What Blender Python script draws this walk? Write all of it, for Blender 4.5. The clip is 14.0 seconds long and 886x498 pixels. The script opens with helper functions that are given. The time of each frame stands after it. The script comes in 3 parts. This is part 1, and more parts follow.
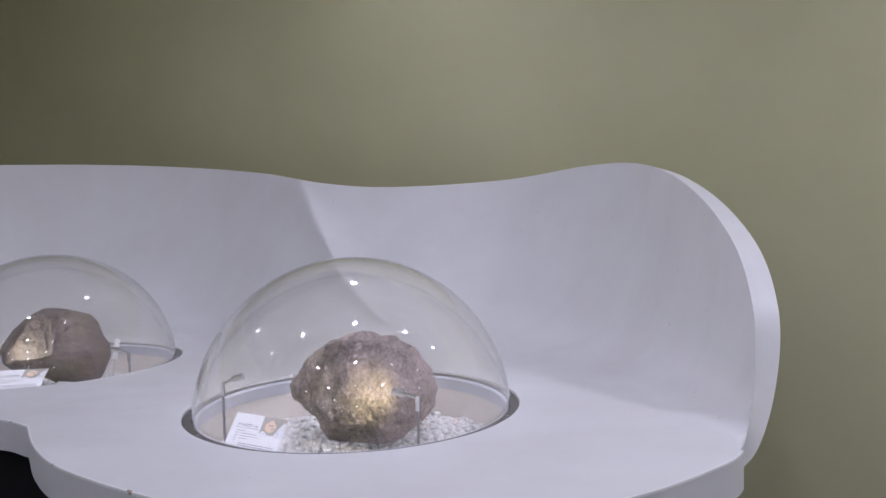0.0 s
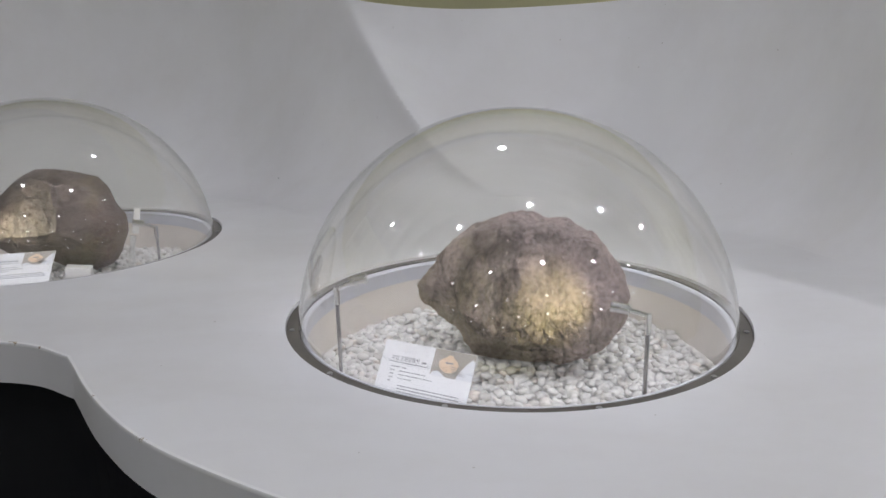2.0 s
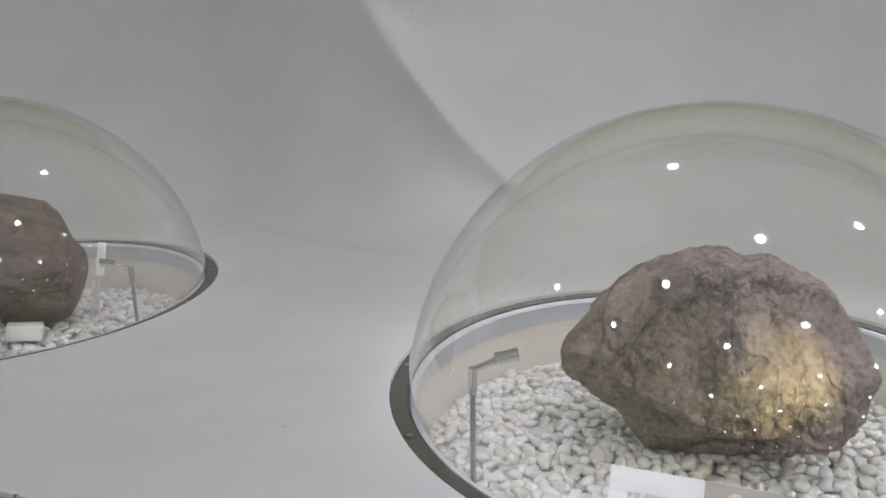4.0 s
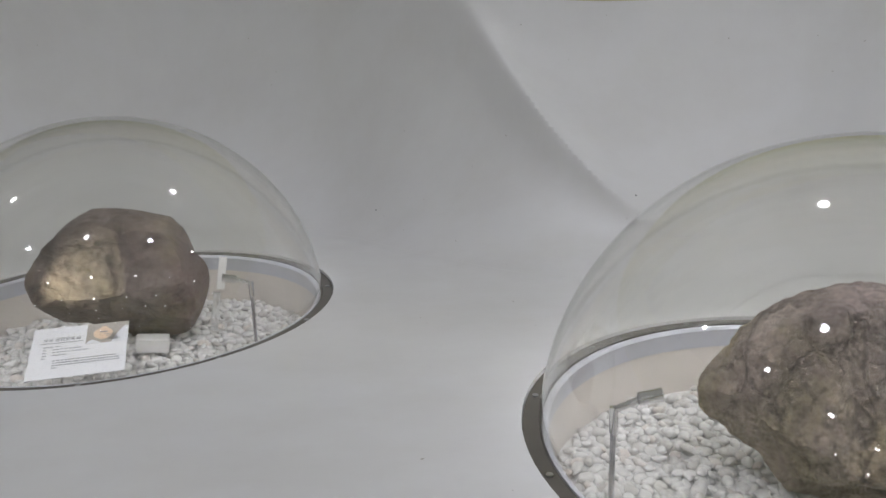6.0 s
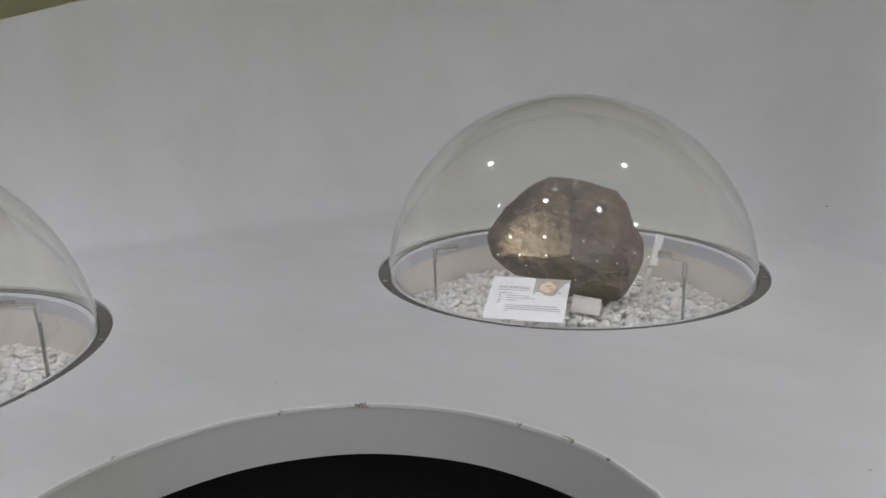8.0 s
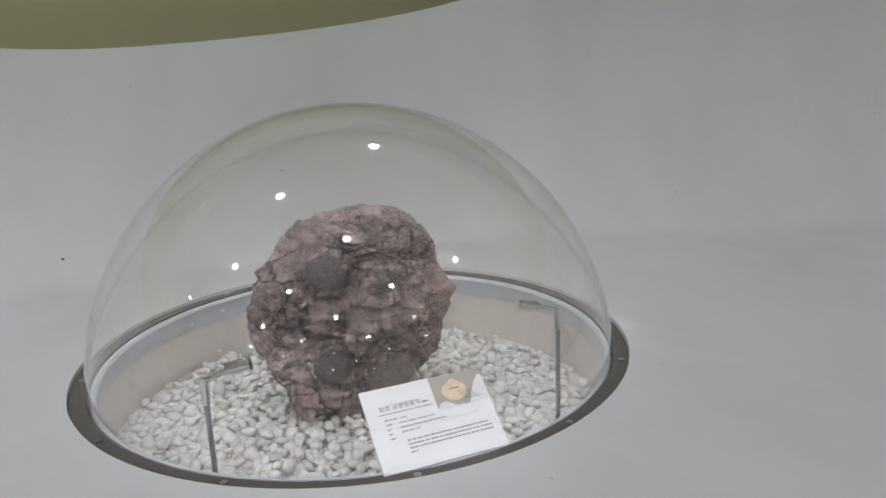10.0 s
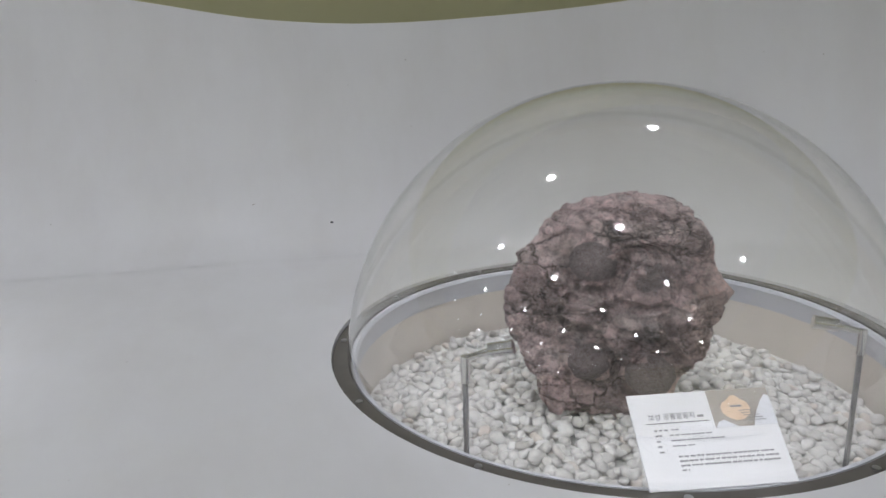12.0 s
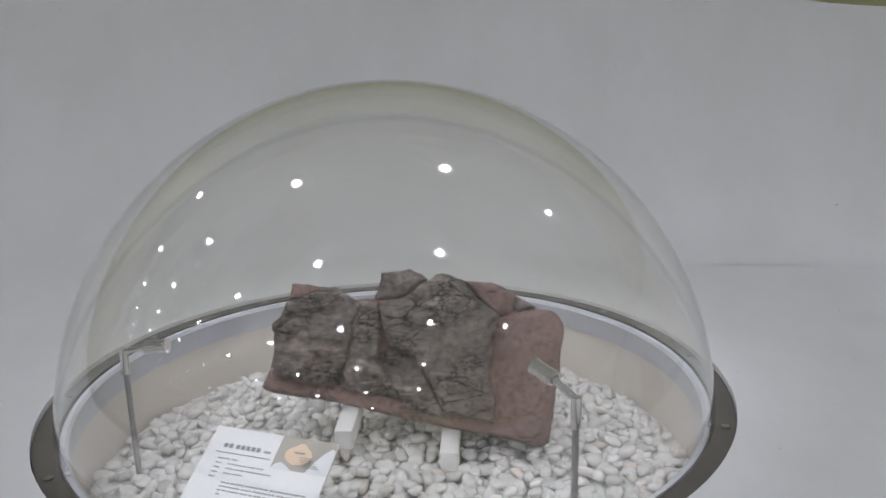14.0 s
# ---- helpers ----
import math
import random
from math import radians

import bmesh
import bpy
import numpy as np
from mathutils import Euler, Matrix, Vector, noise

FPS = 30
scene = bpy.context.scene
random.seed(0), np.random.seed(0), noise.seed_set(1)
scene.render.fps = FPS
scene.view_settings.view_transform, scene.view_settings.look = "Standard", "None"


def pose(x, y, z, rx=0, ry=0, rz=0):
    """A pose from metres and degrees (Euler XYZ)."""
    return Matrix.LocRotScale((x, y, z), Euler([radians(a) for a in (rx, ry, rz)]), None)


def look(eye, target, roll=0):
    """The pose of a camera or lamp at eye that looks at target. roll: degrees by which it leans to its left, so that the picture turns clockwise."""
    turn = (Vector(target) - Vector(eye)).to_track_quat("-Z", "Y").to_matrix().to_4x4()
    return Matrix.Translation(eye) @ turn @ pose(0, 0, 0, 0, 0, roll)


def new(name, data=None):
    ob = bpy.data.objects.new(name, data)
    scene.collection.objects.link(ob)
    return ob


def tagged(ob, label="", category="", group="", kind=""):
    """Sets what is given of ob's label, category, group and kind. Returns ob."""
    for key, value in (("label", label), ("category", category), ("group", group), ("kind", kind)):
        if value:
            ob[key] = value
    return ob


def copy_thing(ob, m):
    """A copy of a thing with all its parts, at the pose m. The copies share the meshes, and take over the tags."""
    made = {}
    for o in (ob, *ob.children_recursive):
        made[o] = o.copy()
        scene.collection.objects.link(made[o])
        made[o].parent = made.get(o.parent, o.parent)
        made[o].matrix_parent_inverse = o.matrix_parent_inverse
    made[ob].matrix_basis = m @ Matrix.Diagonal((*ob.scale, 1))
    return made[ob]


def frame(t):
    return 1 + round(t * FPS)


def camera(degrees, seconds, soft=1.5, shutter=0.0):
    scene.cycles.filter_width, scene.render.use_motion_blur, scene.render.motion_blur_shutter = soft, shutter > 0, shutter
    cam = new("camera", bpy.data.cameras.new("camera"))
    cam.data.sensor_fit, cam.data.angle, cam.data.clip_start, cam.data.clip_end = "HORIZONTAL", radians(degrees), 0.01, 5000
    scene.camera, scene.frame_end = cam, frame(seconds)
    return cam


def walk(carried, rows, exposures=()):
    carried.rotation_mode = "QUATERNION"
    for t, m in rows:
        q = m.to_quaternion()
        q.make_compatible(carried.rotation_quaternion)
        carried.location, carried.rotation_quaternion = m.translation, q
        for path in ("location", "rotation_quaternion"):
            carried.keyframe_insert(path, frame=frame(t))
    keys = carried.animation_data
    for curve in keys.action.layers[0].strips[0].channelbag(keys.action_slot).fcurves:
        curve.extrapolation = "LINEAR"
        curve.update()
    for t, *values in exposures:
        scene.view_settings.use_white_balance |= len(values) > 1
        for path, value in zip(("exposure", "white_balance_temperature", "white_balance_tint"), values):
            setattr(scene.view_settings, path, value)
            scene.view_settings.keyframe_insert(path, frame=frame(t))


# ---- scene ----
cam = camera(60.72, 14.0, soft=1.5)
PATH = [
    (0.0, 0.096, 0.043, 1.399, 2.46, -2.50, 1.45),
    (0.5, -0.026, 0.174, 1.384, 2.23, -5.30, 1.59),
    (1.0, -0.163, 0.380, 1.389, 2.26, -10.36, 1.54),
    (1.5, -0.343, 0.521, 1.371, 1.34, -12.89, 1.05),
    (2.0, -0.459, 0.712, 1.404, -0.99, -14.88, 1.08),
    (2.5, -0.497, 0.962, 1.383, -4.43, -15.64, 0.80),
    (3.0, -0.628, 1.099, 1.362, -6.97, -15.13, 0.57),
    (3.2, -0.701, 1.141, 1.352, -7.50, -14.47, 0.33),
    (5.3, -0.901, 1.309, 1.398, -7.98, -14.85, 1.61),
    (5.5, -0.911, 1.305, 1.406, -6.49, -14.88, 1.42),
    (6.0, -0.932, 1.290, 1.402, -2.19, -14.50, 1.40),
    (6.5, -0.968, 1.260, 1.420, 2.81, -14.84, 0.59),
    (7.0, -0.972, 1.244, 1.392, 10.62, -14.39, 1.13),
    (7.5, -0.993, 1.231, 1.389, 19.14, -14.45, 1.23),
    (8.0, -0.986, 1.216, 1.389, 28.99, -14.53, 1.57),
    (8.5, -1.046, 1.205, 1.396, 36.76, -14.67, 1.54),
    (9.0, -1.252, 1.198, 1.407, 42.70, -15.92, 1.07),
    (9.2, -1.321, 1.194, 1.389, 45.19, -15.50, 1.57),
    (11.3, -1.576, 1.263, 1.341, 67.61, -15.10, 1.48),
    (11.5, -1.581, 1.250, 1.329, 68.84, -14.81, 1.45),
    (12.0, -1.583, 1.187, 1.347, 73.15, -15.19, 1.34),
    (12.5, -1.541, 0.976, 1.352, 79.03, -15.49, 0.85),
    (13.0, -1.536, 0.749, 1.366, 84.71, -15.63, 1.19),
    (13.5, -1.675, 0.580, 1.314, 90.04, -14.35, 1.63),
    (14.0, -1.729, 0.444, 1.301, 93.72, -13.72, 1.15),
]
EXPOSURES = [(0.0, 0.17, 5790, 26), (1.0, 0.06, 6030, 21), (2.0, 0.07, 6230, 15), (3.0, 0.0, 6290, 12), (9.2, 0.0, 6330, 12), (11.3, 0.0, 6280, 12), (12.5, 0.03, 6230, 12), (13.5, -0.24, 6230, 12), (14.0, -0.22, 6180, 12)]
walk(cam, [(t, pose(x, y, z, 90 + pitch, roll, yaw)) for t, x, y, z, yaw, pitch, roll in PATH], EXPOSURES)

# ---- light: a grid of recessed ceiling downlights ----
CEILING = 3.54
LAMP_WATTS, LAMP_RADIUS = 3.35, 0.06
world = bpy.data.worlds.new("world")
scene.world = world
world.use_nodes = True
world.node_tree.nodes["Background"].inputs[0].default_value = (0.0, 0.0, 0.0, 1)
world.node_tree.nodes["Background"].inputs[1].default_value = 0.0

DOWNLIGHTS = []
for i in range(-2, 5):
    for j in range(-1, 8):
        p = Vector((-1.635, 1.217)) + i * Vector((1.569, 0.266)) + j * Vector((0.315, -1.783))
        if -4.6 < p.x < 5.4 and -12.0 < p.y and (p.y < 2.4 or p.x < 0) and (i, j) not in ((0, -1), (-2, 0), (-2, 1)):
            DOWNLIGHTS.append(p)
for p in DOWNLIGHTS:
    if p.y < -7.5:  # the far rows only shine from their diffusers
        continue
    data = bpy.data.lights.new("downlight_lamp", "AREA")
    boost = 6.5 if p.x > 2.0 and p.y > 1.0 else 2.2 if p.x > 2.0 and p.y > -0.5 else 1.0  # power added to the eastern lamps to brighten the wall east of the display
    data.shape, data.size, data.energy, data.color, data.spread = "DISK", 2 * LAMP_RADIUS, LAMP_WATTS * boost, (0.945, 0.955, 1.0), radians(148)
    lamp = new("downlight_lamp", data)
    lamp.location = (p.x, p.y, CEILING - 0.05)


# ---- materials ----
def material(name, rough=0.6, metal=0.0, spec=0.5):
    m = bpy.data.materials.new(name)
    m.use_nodes = True
    b = m.node_tree.nodes["Principled BSDF"]
    b.inputs["Roughness"].default_value, b.inputs["Metallic"].default_value = rough, metal
    b.inputs["Specular IOR Level"].default_value = spec
    return m, m.node_tree, b


def node(tree, kind, **inputs):
    n = tree.nodes.new(kind)
    for key, value in inputs.items():
        n.inputs[key.replace("_", " ")].default_value = value
    return n


def noise_tex(tree, scale, detail=6.0, rough=0.6, coords=None, distortion=0.0):
    n = node(tree, "ShaderNodeTexNoise", Scale=scale, Detail=detail, Roughness=rough, Distortion=distortion)
    c = coords or tree.nodes.new("ShaderNodeTexCoord").outputs["Object"]
    tree.links.new(c, n.inputs["Vector"])
    return n.outputs["Fac"]


def ramp(tree, fac, stops):
    r = tree.nodes.new("ShaderNodeValToRGB")
    tree.links.new(fac, r.inputs["Fac"])
    e = r.color_ramp.elements
    while len(e) < len(stops):
        e.new(0.5)
    for k, (at, c) in zip(e, stops):
        k.position, k.color = at, (*c, 1)
    return r.outputs["Color"]


def mix(tree, fac, a, b, mode="MIX"):
    n = tree.nodes.new("ShaderNodeMix")
    n.data_type, n.blend_type = "RGBA", mode
    for socket, value in ((n.inputs[0], fac), (n.inputs[6], a), (n.inputs[7], b)):
        if isinstance(value, bpy.types.NodeSocket):
            tree.links.new(value, socket)
        else:
            socket.default_value = (*value, 1) if isinstance(value, tuple) else value
    return n.outputs[2]


def bump(tree, bsdf, height, strength, distance):
    n = node(tree, "ShaderNodeBump", Strength=strength, Distance=distance)
    tree.links.new(height, n.inputs["Height"])
    tree.links.new(n.outputs["Normal"], bsdf.inputs["Normal"])
    return n


def plain(name, colour, rough=0.5, metal=0.0, spec=0.5, vary=0.06, scale=8.0):
    m, t, b = material(name, rough, metal, spec)
    lo, hi = tuple(c * (1 - vary) for c in colour), tuple(min(1, c * (1 + vary)) for c in colour)
    t.links.new(ramp(t, noise_tex(t, scale), [(0.3, lo), (0.7, hi)]), b.inputs["Base Color"])
    return m


def painted_shell():
    m, t, b = material("white_paint", 0.42, 0, 0.4)
    coords = t.nodes.new("ShaderNodeTexCoord").outputs["Object"]
    large = ramp(t, noise_tex(t, 1.6, 5, 0.6, coords), [(0.3, (0.765, 0.76, 0.755)), (0.7, (0.815, 0.815, 0.815))])
    stretch = node(t, "ShaderNodeMapping", Scale=(1.0, 2.0, 0.8), Rotation=(0, 0, 0.5))
    t.links.new(coords, stretch.inputs["Vector"])
    smear = ramp(t, noise_tex(t, 2.2, 7, 0.65, stretch.outputs["Vector"]), [(0.42, (1, 1, 1)), (0.75, (0.9, 0.885, 0.86))])
    col = mix(t, 0.6, large, smear, "MULTIPLY")
    specks = ramp(t, noise_tex(t, 55, 2, 0.5, coords), [(0.205, (0.45, 0.4, 0.34)), (0.222, (1, 1, 1))])
    col = mix(t, 0.6, col, specks, "MULTIPLY")
    t.links.new(col, b.inputs["Base Color"])
    t.links.new(ramp(t, noise_tex(t, 6, 6, 0.6, coords), [(0.3, (0.36,) * 3), (0.7, (0.52,) * 3)]), b.inputs["Roughness"])
    bump(t, b, noise_tex(t, 90, 4, 0.6, coords), 0.06, 0.002)
    return m


def worn_paint():
    m, t, b = material("chipped_paint", 0.5)
    coords = t.nodes.new("ShaderNodeTexCoord").outputs["Object"]
    chips = ramp(t, noise_tex(t, 17, 8, 0.72, coords), [(0.60, (0, 0, 0)), (0.625, (1, 1, 1))])
    under = ramp(t, noise_tex(t, 60, 4, 0.6, coords), [(0.35, (0.09, 0.06, 0.035)), (0.55, (0.42, 0.33, 0.2)), (0.75, (0.6, 0.52, 0.38))])
    t.links.new(mix(t, chips, (0.84, 0.835, 0.82), under), b.inputs["Base Color"])
    bump(t, b, chips, 0.4, 0.002)
    return m


def olive_wall():
    m, t, b = material("olive_wall_paint", 0.62, 0, 0.3)
    coords = t.nodes.new("ShaderNodeTexCoord").outputs["Object"]
    t.links.new(ramp(t, noise_tex(t, 1.1, 6, 0.6, coords), [(0.3, (0.60, 0.58, 0.345)), (0.7, (0.65, 0.63, 0.385))]), b.inputs["Base Color"])
    bump(t, b, noise_tex(t, 140, 3, 0.6, coords), 0.12, 0.002)
    return m


def acrylic(name, tint, rough=0.0, film=0.0):
    m, t, b = material(name, rough)
    b.inputs["Base Color"].default_value = (*tint, 1)
    b.inputs["Transmission Weight"].default_value, b.inputs["IOR"].default_value = 1.0, 1.49
    if film:  # a thin film of dust and fine scratches, plus painted haze lifting the darks
        coords = t.nodes.new("ShaderNodeTexCoord").outputs["Object"]
        dust_haze = node(t, "ShaderNodeBsdfDiffuse", Color=(0.88, 0.86, 0.76, 1))
        blend = t.nodes.new("ShaderNodeMixShader")
        t.links.new(ramp(t, noise_tex(t, 5, 7, 0.65, coords, 0.5), [(0.3, (film * 0.6,) * 3), (0.7, (film * 1.5,) * 3)]), blend.inputs[0])
        t.links.new(b.outputs[0], blend.inputs[1])
        t.links.new(dust_haze.outputs[0], blend.inputs[2])
        t.links.new(blend.outputs[0], t.nodes["Material Output"].inputs["Surface"])
    return m


def rock_material(name, dark, mid, light, patch, patch_at=0.56, scale=7.0, crack=0.6, strata=(1.0, 1.0, 1.0), turn=(0.05, 0.12, 0.0), gloss=(0.42, 0.7), crack_scale=11.0, relief=0.016, side=None, shards=0.5):
    """side: another stain, (colour, direction, where it begins), on one flank of the rock."""
    m, t, b = material(name, 0.6, 0, 0.5)
    coords = t.nodes.new("ShaderNodeTexCoord").outputs["Object"]
    beds = node(t, "ShaderNodeMapping", Scale=strata, Rotation=turn)
    t.links.new(coords, beds.inputs["Vector"])
    bed = beds.outputs["Vector"]
    base = ramp(t, noise_tex(t, scale, 12, 0.72, bed, 0.6), [(0.28, dark), (0.48, mid), (0.68, light)])
    spots = ramp(t, noise_tex(t, scale * 0.55, 8, 0.65, coords, 1.0), [(patch_at - 0.05, (0, 0, 0)), (patch_at + 0.08, (1, 1, 1))])
    col = mix(t, spots, base, patch)
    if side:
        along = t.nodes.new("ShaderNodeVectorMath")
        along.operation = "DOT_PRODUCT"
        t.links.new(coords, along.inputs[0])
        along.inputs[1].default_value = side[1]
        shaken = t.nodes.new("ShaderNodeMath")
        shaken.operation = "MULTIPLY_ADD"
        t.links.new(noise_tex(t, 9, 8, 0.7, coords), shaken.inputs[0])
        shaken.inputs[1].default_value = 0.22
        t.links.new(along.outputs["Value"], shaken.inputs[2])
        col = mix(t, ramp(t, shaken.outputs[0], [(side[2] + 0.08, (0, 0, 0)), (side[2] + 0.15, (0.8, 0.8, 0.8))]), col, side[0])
    grain = ramp(t, noise_tex(t, 90, 10, 0.75, coords), [(0.34, (0.42, 0.40, 0.39)), (0.52, (1.0, 1.0, 1.0)), (0.72, (1.25, 1.22, 1.2))])
    col = mix(t, 0.8, col, grain, "MULTIPLY")
    # shards: warped cells, each a little lighter or darker, with broken dark joints between them
    shake = node(t, "ShaderNodeTexNoise", Scale=crack_scale * 0.9, Detail=8.0, Roughness=0.68)
    t.links.new(bed, shake.inputs["Vector"])
    warped = mix(t, 0.9 / crack_scale, bed, shake.outputs["Color"], "ADD")
    joints, tones = [], []
    for size, width in ((crack_scale, 0.045), (crack_scale * 2.7, 0.07)):
        for feature, store in (("DISTANCE_TO_EDGE", joints), ("F1", tones)):
            vor = node(t, "ShaderNodeTexVoronoi", Scale=size)
            vor.feature = feature
            t.links.new(warped, vor.inputs["Vector"])
            if feature == "F1":
                split = t.nodes.new("ShaderNodeSeparateColor")
                t.links.new(vor.outputs["Color"], split.inputs[0])
                store.append(split.outputs[0])
            else:
                store.append(ramp(t, vor.outputs["Distance"], [(0.0, (0.10, 0.085, 0.08)), (width, (1, 1, 1))]))
    gaps = ramp(t, noise_tex(t, crack_scale * 0.6, 5, 0.6, coords), [(0.44, (0, 0, 0)), (0.58, (0.9, 0.9, 0.9))])
    fine_gaps = ramp(t, noise_tex(t, crack_scale * 1.1, 5, 0.6, coords), [(0.40, (0.15, 0.15, 0.15)), (0.55, (1, 1, 1))])
    cracks = mix(t, 1.0, mix(t, gaps, joints[0], (1.0, 1.0, 1.0)), mix(t, fine_gaps, joints[1], (1.0, 1.0, 1.0)), "MULTIPLY")
    tone = mix(t, 0.5, ramp(t, tones[0], [(0.0, (0.5, 0.5, 0.5)), (1.0, (1.4, 1.36, 1.34))]), ramp(t, tones[1], [(0.0, (0.6, 0.59, 0.58)), (1.0, (1.35, 1.34, 1.33))]))
    col = mix(t, shards, col, tone, "MULTIPLY")
    col = mix(t, crack, col, cracks, "MULTIPLY")
    vein = ramp(t, noise_tex(t, scale * 0.7, 5, 0.6, bed, 1.6), [(0.485, (0, 0, 0)), (0.5, (1, 1, 1)), (0.515, (0, 0, 0))])
    col = mix(t, mix(t, 0.8, vein, (0.0, 0.0, 0.0)), col, light)
    t.links.new(col, b.inputs["Base Color"])
    t.links.new(ramp(t, noise_tex(t, 25, 6, 0.6, coords), [(0.3, (gloss[0],) * 3), (0.7, (gloss[1],) * 3)]), b.inputs["Roughness"])
    h = mix(t, 0.75, mix(t, 0.35 * shards, noise_tex(t, 26, 14, 0.78, bed), tone), cracks, "MULTIPLY")
    bump(t, b, h, 1.0, relief)
    return m


def seam_tone():
    m, t, b = material("seam_tone", 0.5)
    t.links.new(ramp(t, noise_tex(t, 5, 8, 0.7), [(0.5, (0.79, 0.787, 0.78)), (0.72, (0.762, 0.756, 0.738))]), b.inputs["Base Color"])
    return m


SEAM = seam_tone()
SHELL, WORN, OLIVE = painted_shell(), worn_paint(), olive_wall()
BLACK = plain("black_plinth_board", (0.02, 0.02, 0.022), 0.55)
CARPET = plain("black_carpet", (0.012, 0.012, 0.013), 0.95, vary=0.4, scale=120)
CEIL = plain("grey_ceiling_paint", (0.62, 0.62, 0.61), 0.8)
FLANGE = plain("brown_grey_flange", (0.115, 0.104, 0.088), 0.35, 0.0, 0.5, 0.12, 14)
LINER = plain("beige_well_liner", (0.74, 0.69, 0.63), 0.55, vary=0.05)
SEAT = plain("grey_ring_seat", (0.58, 0.59, 0.63), 0.35)
CHROME = plain("chrome", (0.86, 0.86, 0.87), 0.13, 1.0, vary=0.05)
STEEL = plain("brushed_steel", (0.46, 0.46, 0.47), 0.32, 1.0, vary=0.1, scale=40)
DOME = acrylic("clear_acrylic", (0.995, 0.995, 0.972), 0.005, 0.013)
STAND = acrylic("frosted_acrylic", (0.95, 0.96, 0.96), 0.12)
CARD = plain("white_card", (0.84, 0.84, 0.85), 0.35, vary=0.015)
INK = plain("black_ink", (0.09, 0.09, 0.10), 0.6)
GREY_INK = plain("grey_ink", (0.30, 0.30, 0.31), 0.6)
TAUPE = plain("taupe_print", (0.42, 0.385, 0.34), 0.4)
PEACH = plain("peach_print", (0.75, 0.58, 0.42), 0.4)
PALE = plain("pale_print", (0.74, 0.75, 0.78), 0.4)
WHITE_PLASTIC = plain("white_plastic", (0.82, 0.81, 0.79), 0.4)


def lamp_glass():
    m, t, b = material("glowing_lamp_glass", 0.4)
    b.inputs["Base Color"].default_value = (0.9, 0.9, 0.9, 1)
    b.inputs["Emission Color"].default_value, b.inputs["Emission Strength"].default_value = (0.945, 0.955, 1.0, 1), 45.0
    return m


LAMP_GLASS = lamp_glass()


def pebble_material():
    m, t, b = material("white_pebble", 0.55)
    info = t.nodes.new("ShaderNodeNewGeometry")
    tone = ramp(t, info.outputs["Random Per Island"], [(0.0, (0.58, 0.555, 0.52)), (0.12, (0.70, 0.685, 0.66)), (0.88, (0.80, 0.79, 0.775)), (1.0, (0.74, 0.67, 0.61))])
    fine = ramp(t, noise_tex(t, 60, 6, 0.65), [(0.3, (0.92, 0.91, 0.895)), (0.65, (1, 1, 1))])
    t.links.new(mix(t, 0.8, tone, fine, "MULTIPLY"), b.inputs["Base Color"])
    bump(t, b, noise_tex(t, 160, 4, 0.6), 0.15, 0.002)
    return m


PEBBLE = pebble_material()


# ---- mesh helpers ----
def part(name, bm, mat, parent=None, label="", smooth=None, m=None):
    mesh = bpy.data.meshes.new(name)
    bm.normal_update()
    bm.to_mesh(mesh)
    bm.free()
    mesh.materials.append(mat)
    if smooth is not None:
        mesh.shade_smooth()
        if smooth < 180:
            mesh.set_sharp_from_angle(angle=radians(smooth))
    ob = new(name, mesh)
    if parent is not None:
        ob.parent = parent
    if m is not None:
        ob.matrix_basis = m
    if label:
        tagged(ob, label)
    return ob


def empty(name, m):
    ob = new(name)
    ob.matrix_basis = m
    ob.empty_display_size = 0.1
    return ob


def box(sx, sy, sz, m=Matrix(), bevel=0.0, bm=None):
    bm = bm or bmesh.new()
    made = bmesh.ops.create_cube(bm, size=1, matrix=m @ Matrix.Diagonal((sx, sy, sz, 1)))
    if bevel:
        edges = {e for v in made["verts"] for e in v.link_edges}
        bmesh.ops.bevel(bm, geom=list(edges), offset=bevel, segments=2, affect="EDGES", profile=0.6)
    return bm


def rod(p, q, r, segs=12, r2=None, bm=None):
    bm = bm or bmesh.new()
    p, q = Vector(p), Vector(q)
    m = Matrix.Translation((p + q) / 2) @ (q - p).to_track_quat("Z", "Y").to_matrix().to_4x4()
    bmesh.ops.create_cone(bm, cap_ends=True, segments=segs, radius1=r, radius2=r if r2 is None else r2, depth=(q - p).length, matrix=m)
    return bm


def lathe(profile, segs=96, bm=None, close=False):
    bm = bm or bmesh.new()
    rings = [[bm.verts.new((r * math.cos(2 * math.pi * k / segs), r * math.sin(2 * math.pi * k / segs), z)) for k in range(segs)] for r, z in profile]
    pairs = list(zip(rings, rings[1:])) + ([(rings[-1], rings[0])] if close else [])
    for a, b in pairs:
        for k in range(segs):
            bm.faces.new((a[k], a[(k + 1) % segs], b[(k + 1) % segs], b[k]))
    return bm


def spline(points, steps):
    """A Catmull-Rom curve through the points."""
    pts = [Vector(p) for p in points]
    pts = [2 * pts[0] - pts[1]] + pts + [2 * pts[-1] - pts[-2]]
    out = []
    for k in range(1, len(pts) - 2):
        a, b, c, d = pts[k - 1:k + 3]
        for s in range(steps):
            u = s / steps
            out.append(0.5 * (2 * b + (c - a) * u + (2 * a - 5 * b + 4 * c - d) * u * u + (3 * b - a - 3 * c + d) * u ** 3))
    return out + [pts[-2]]


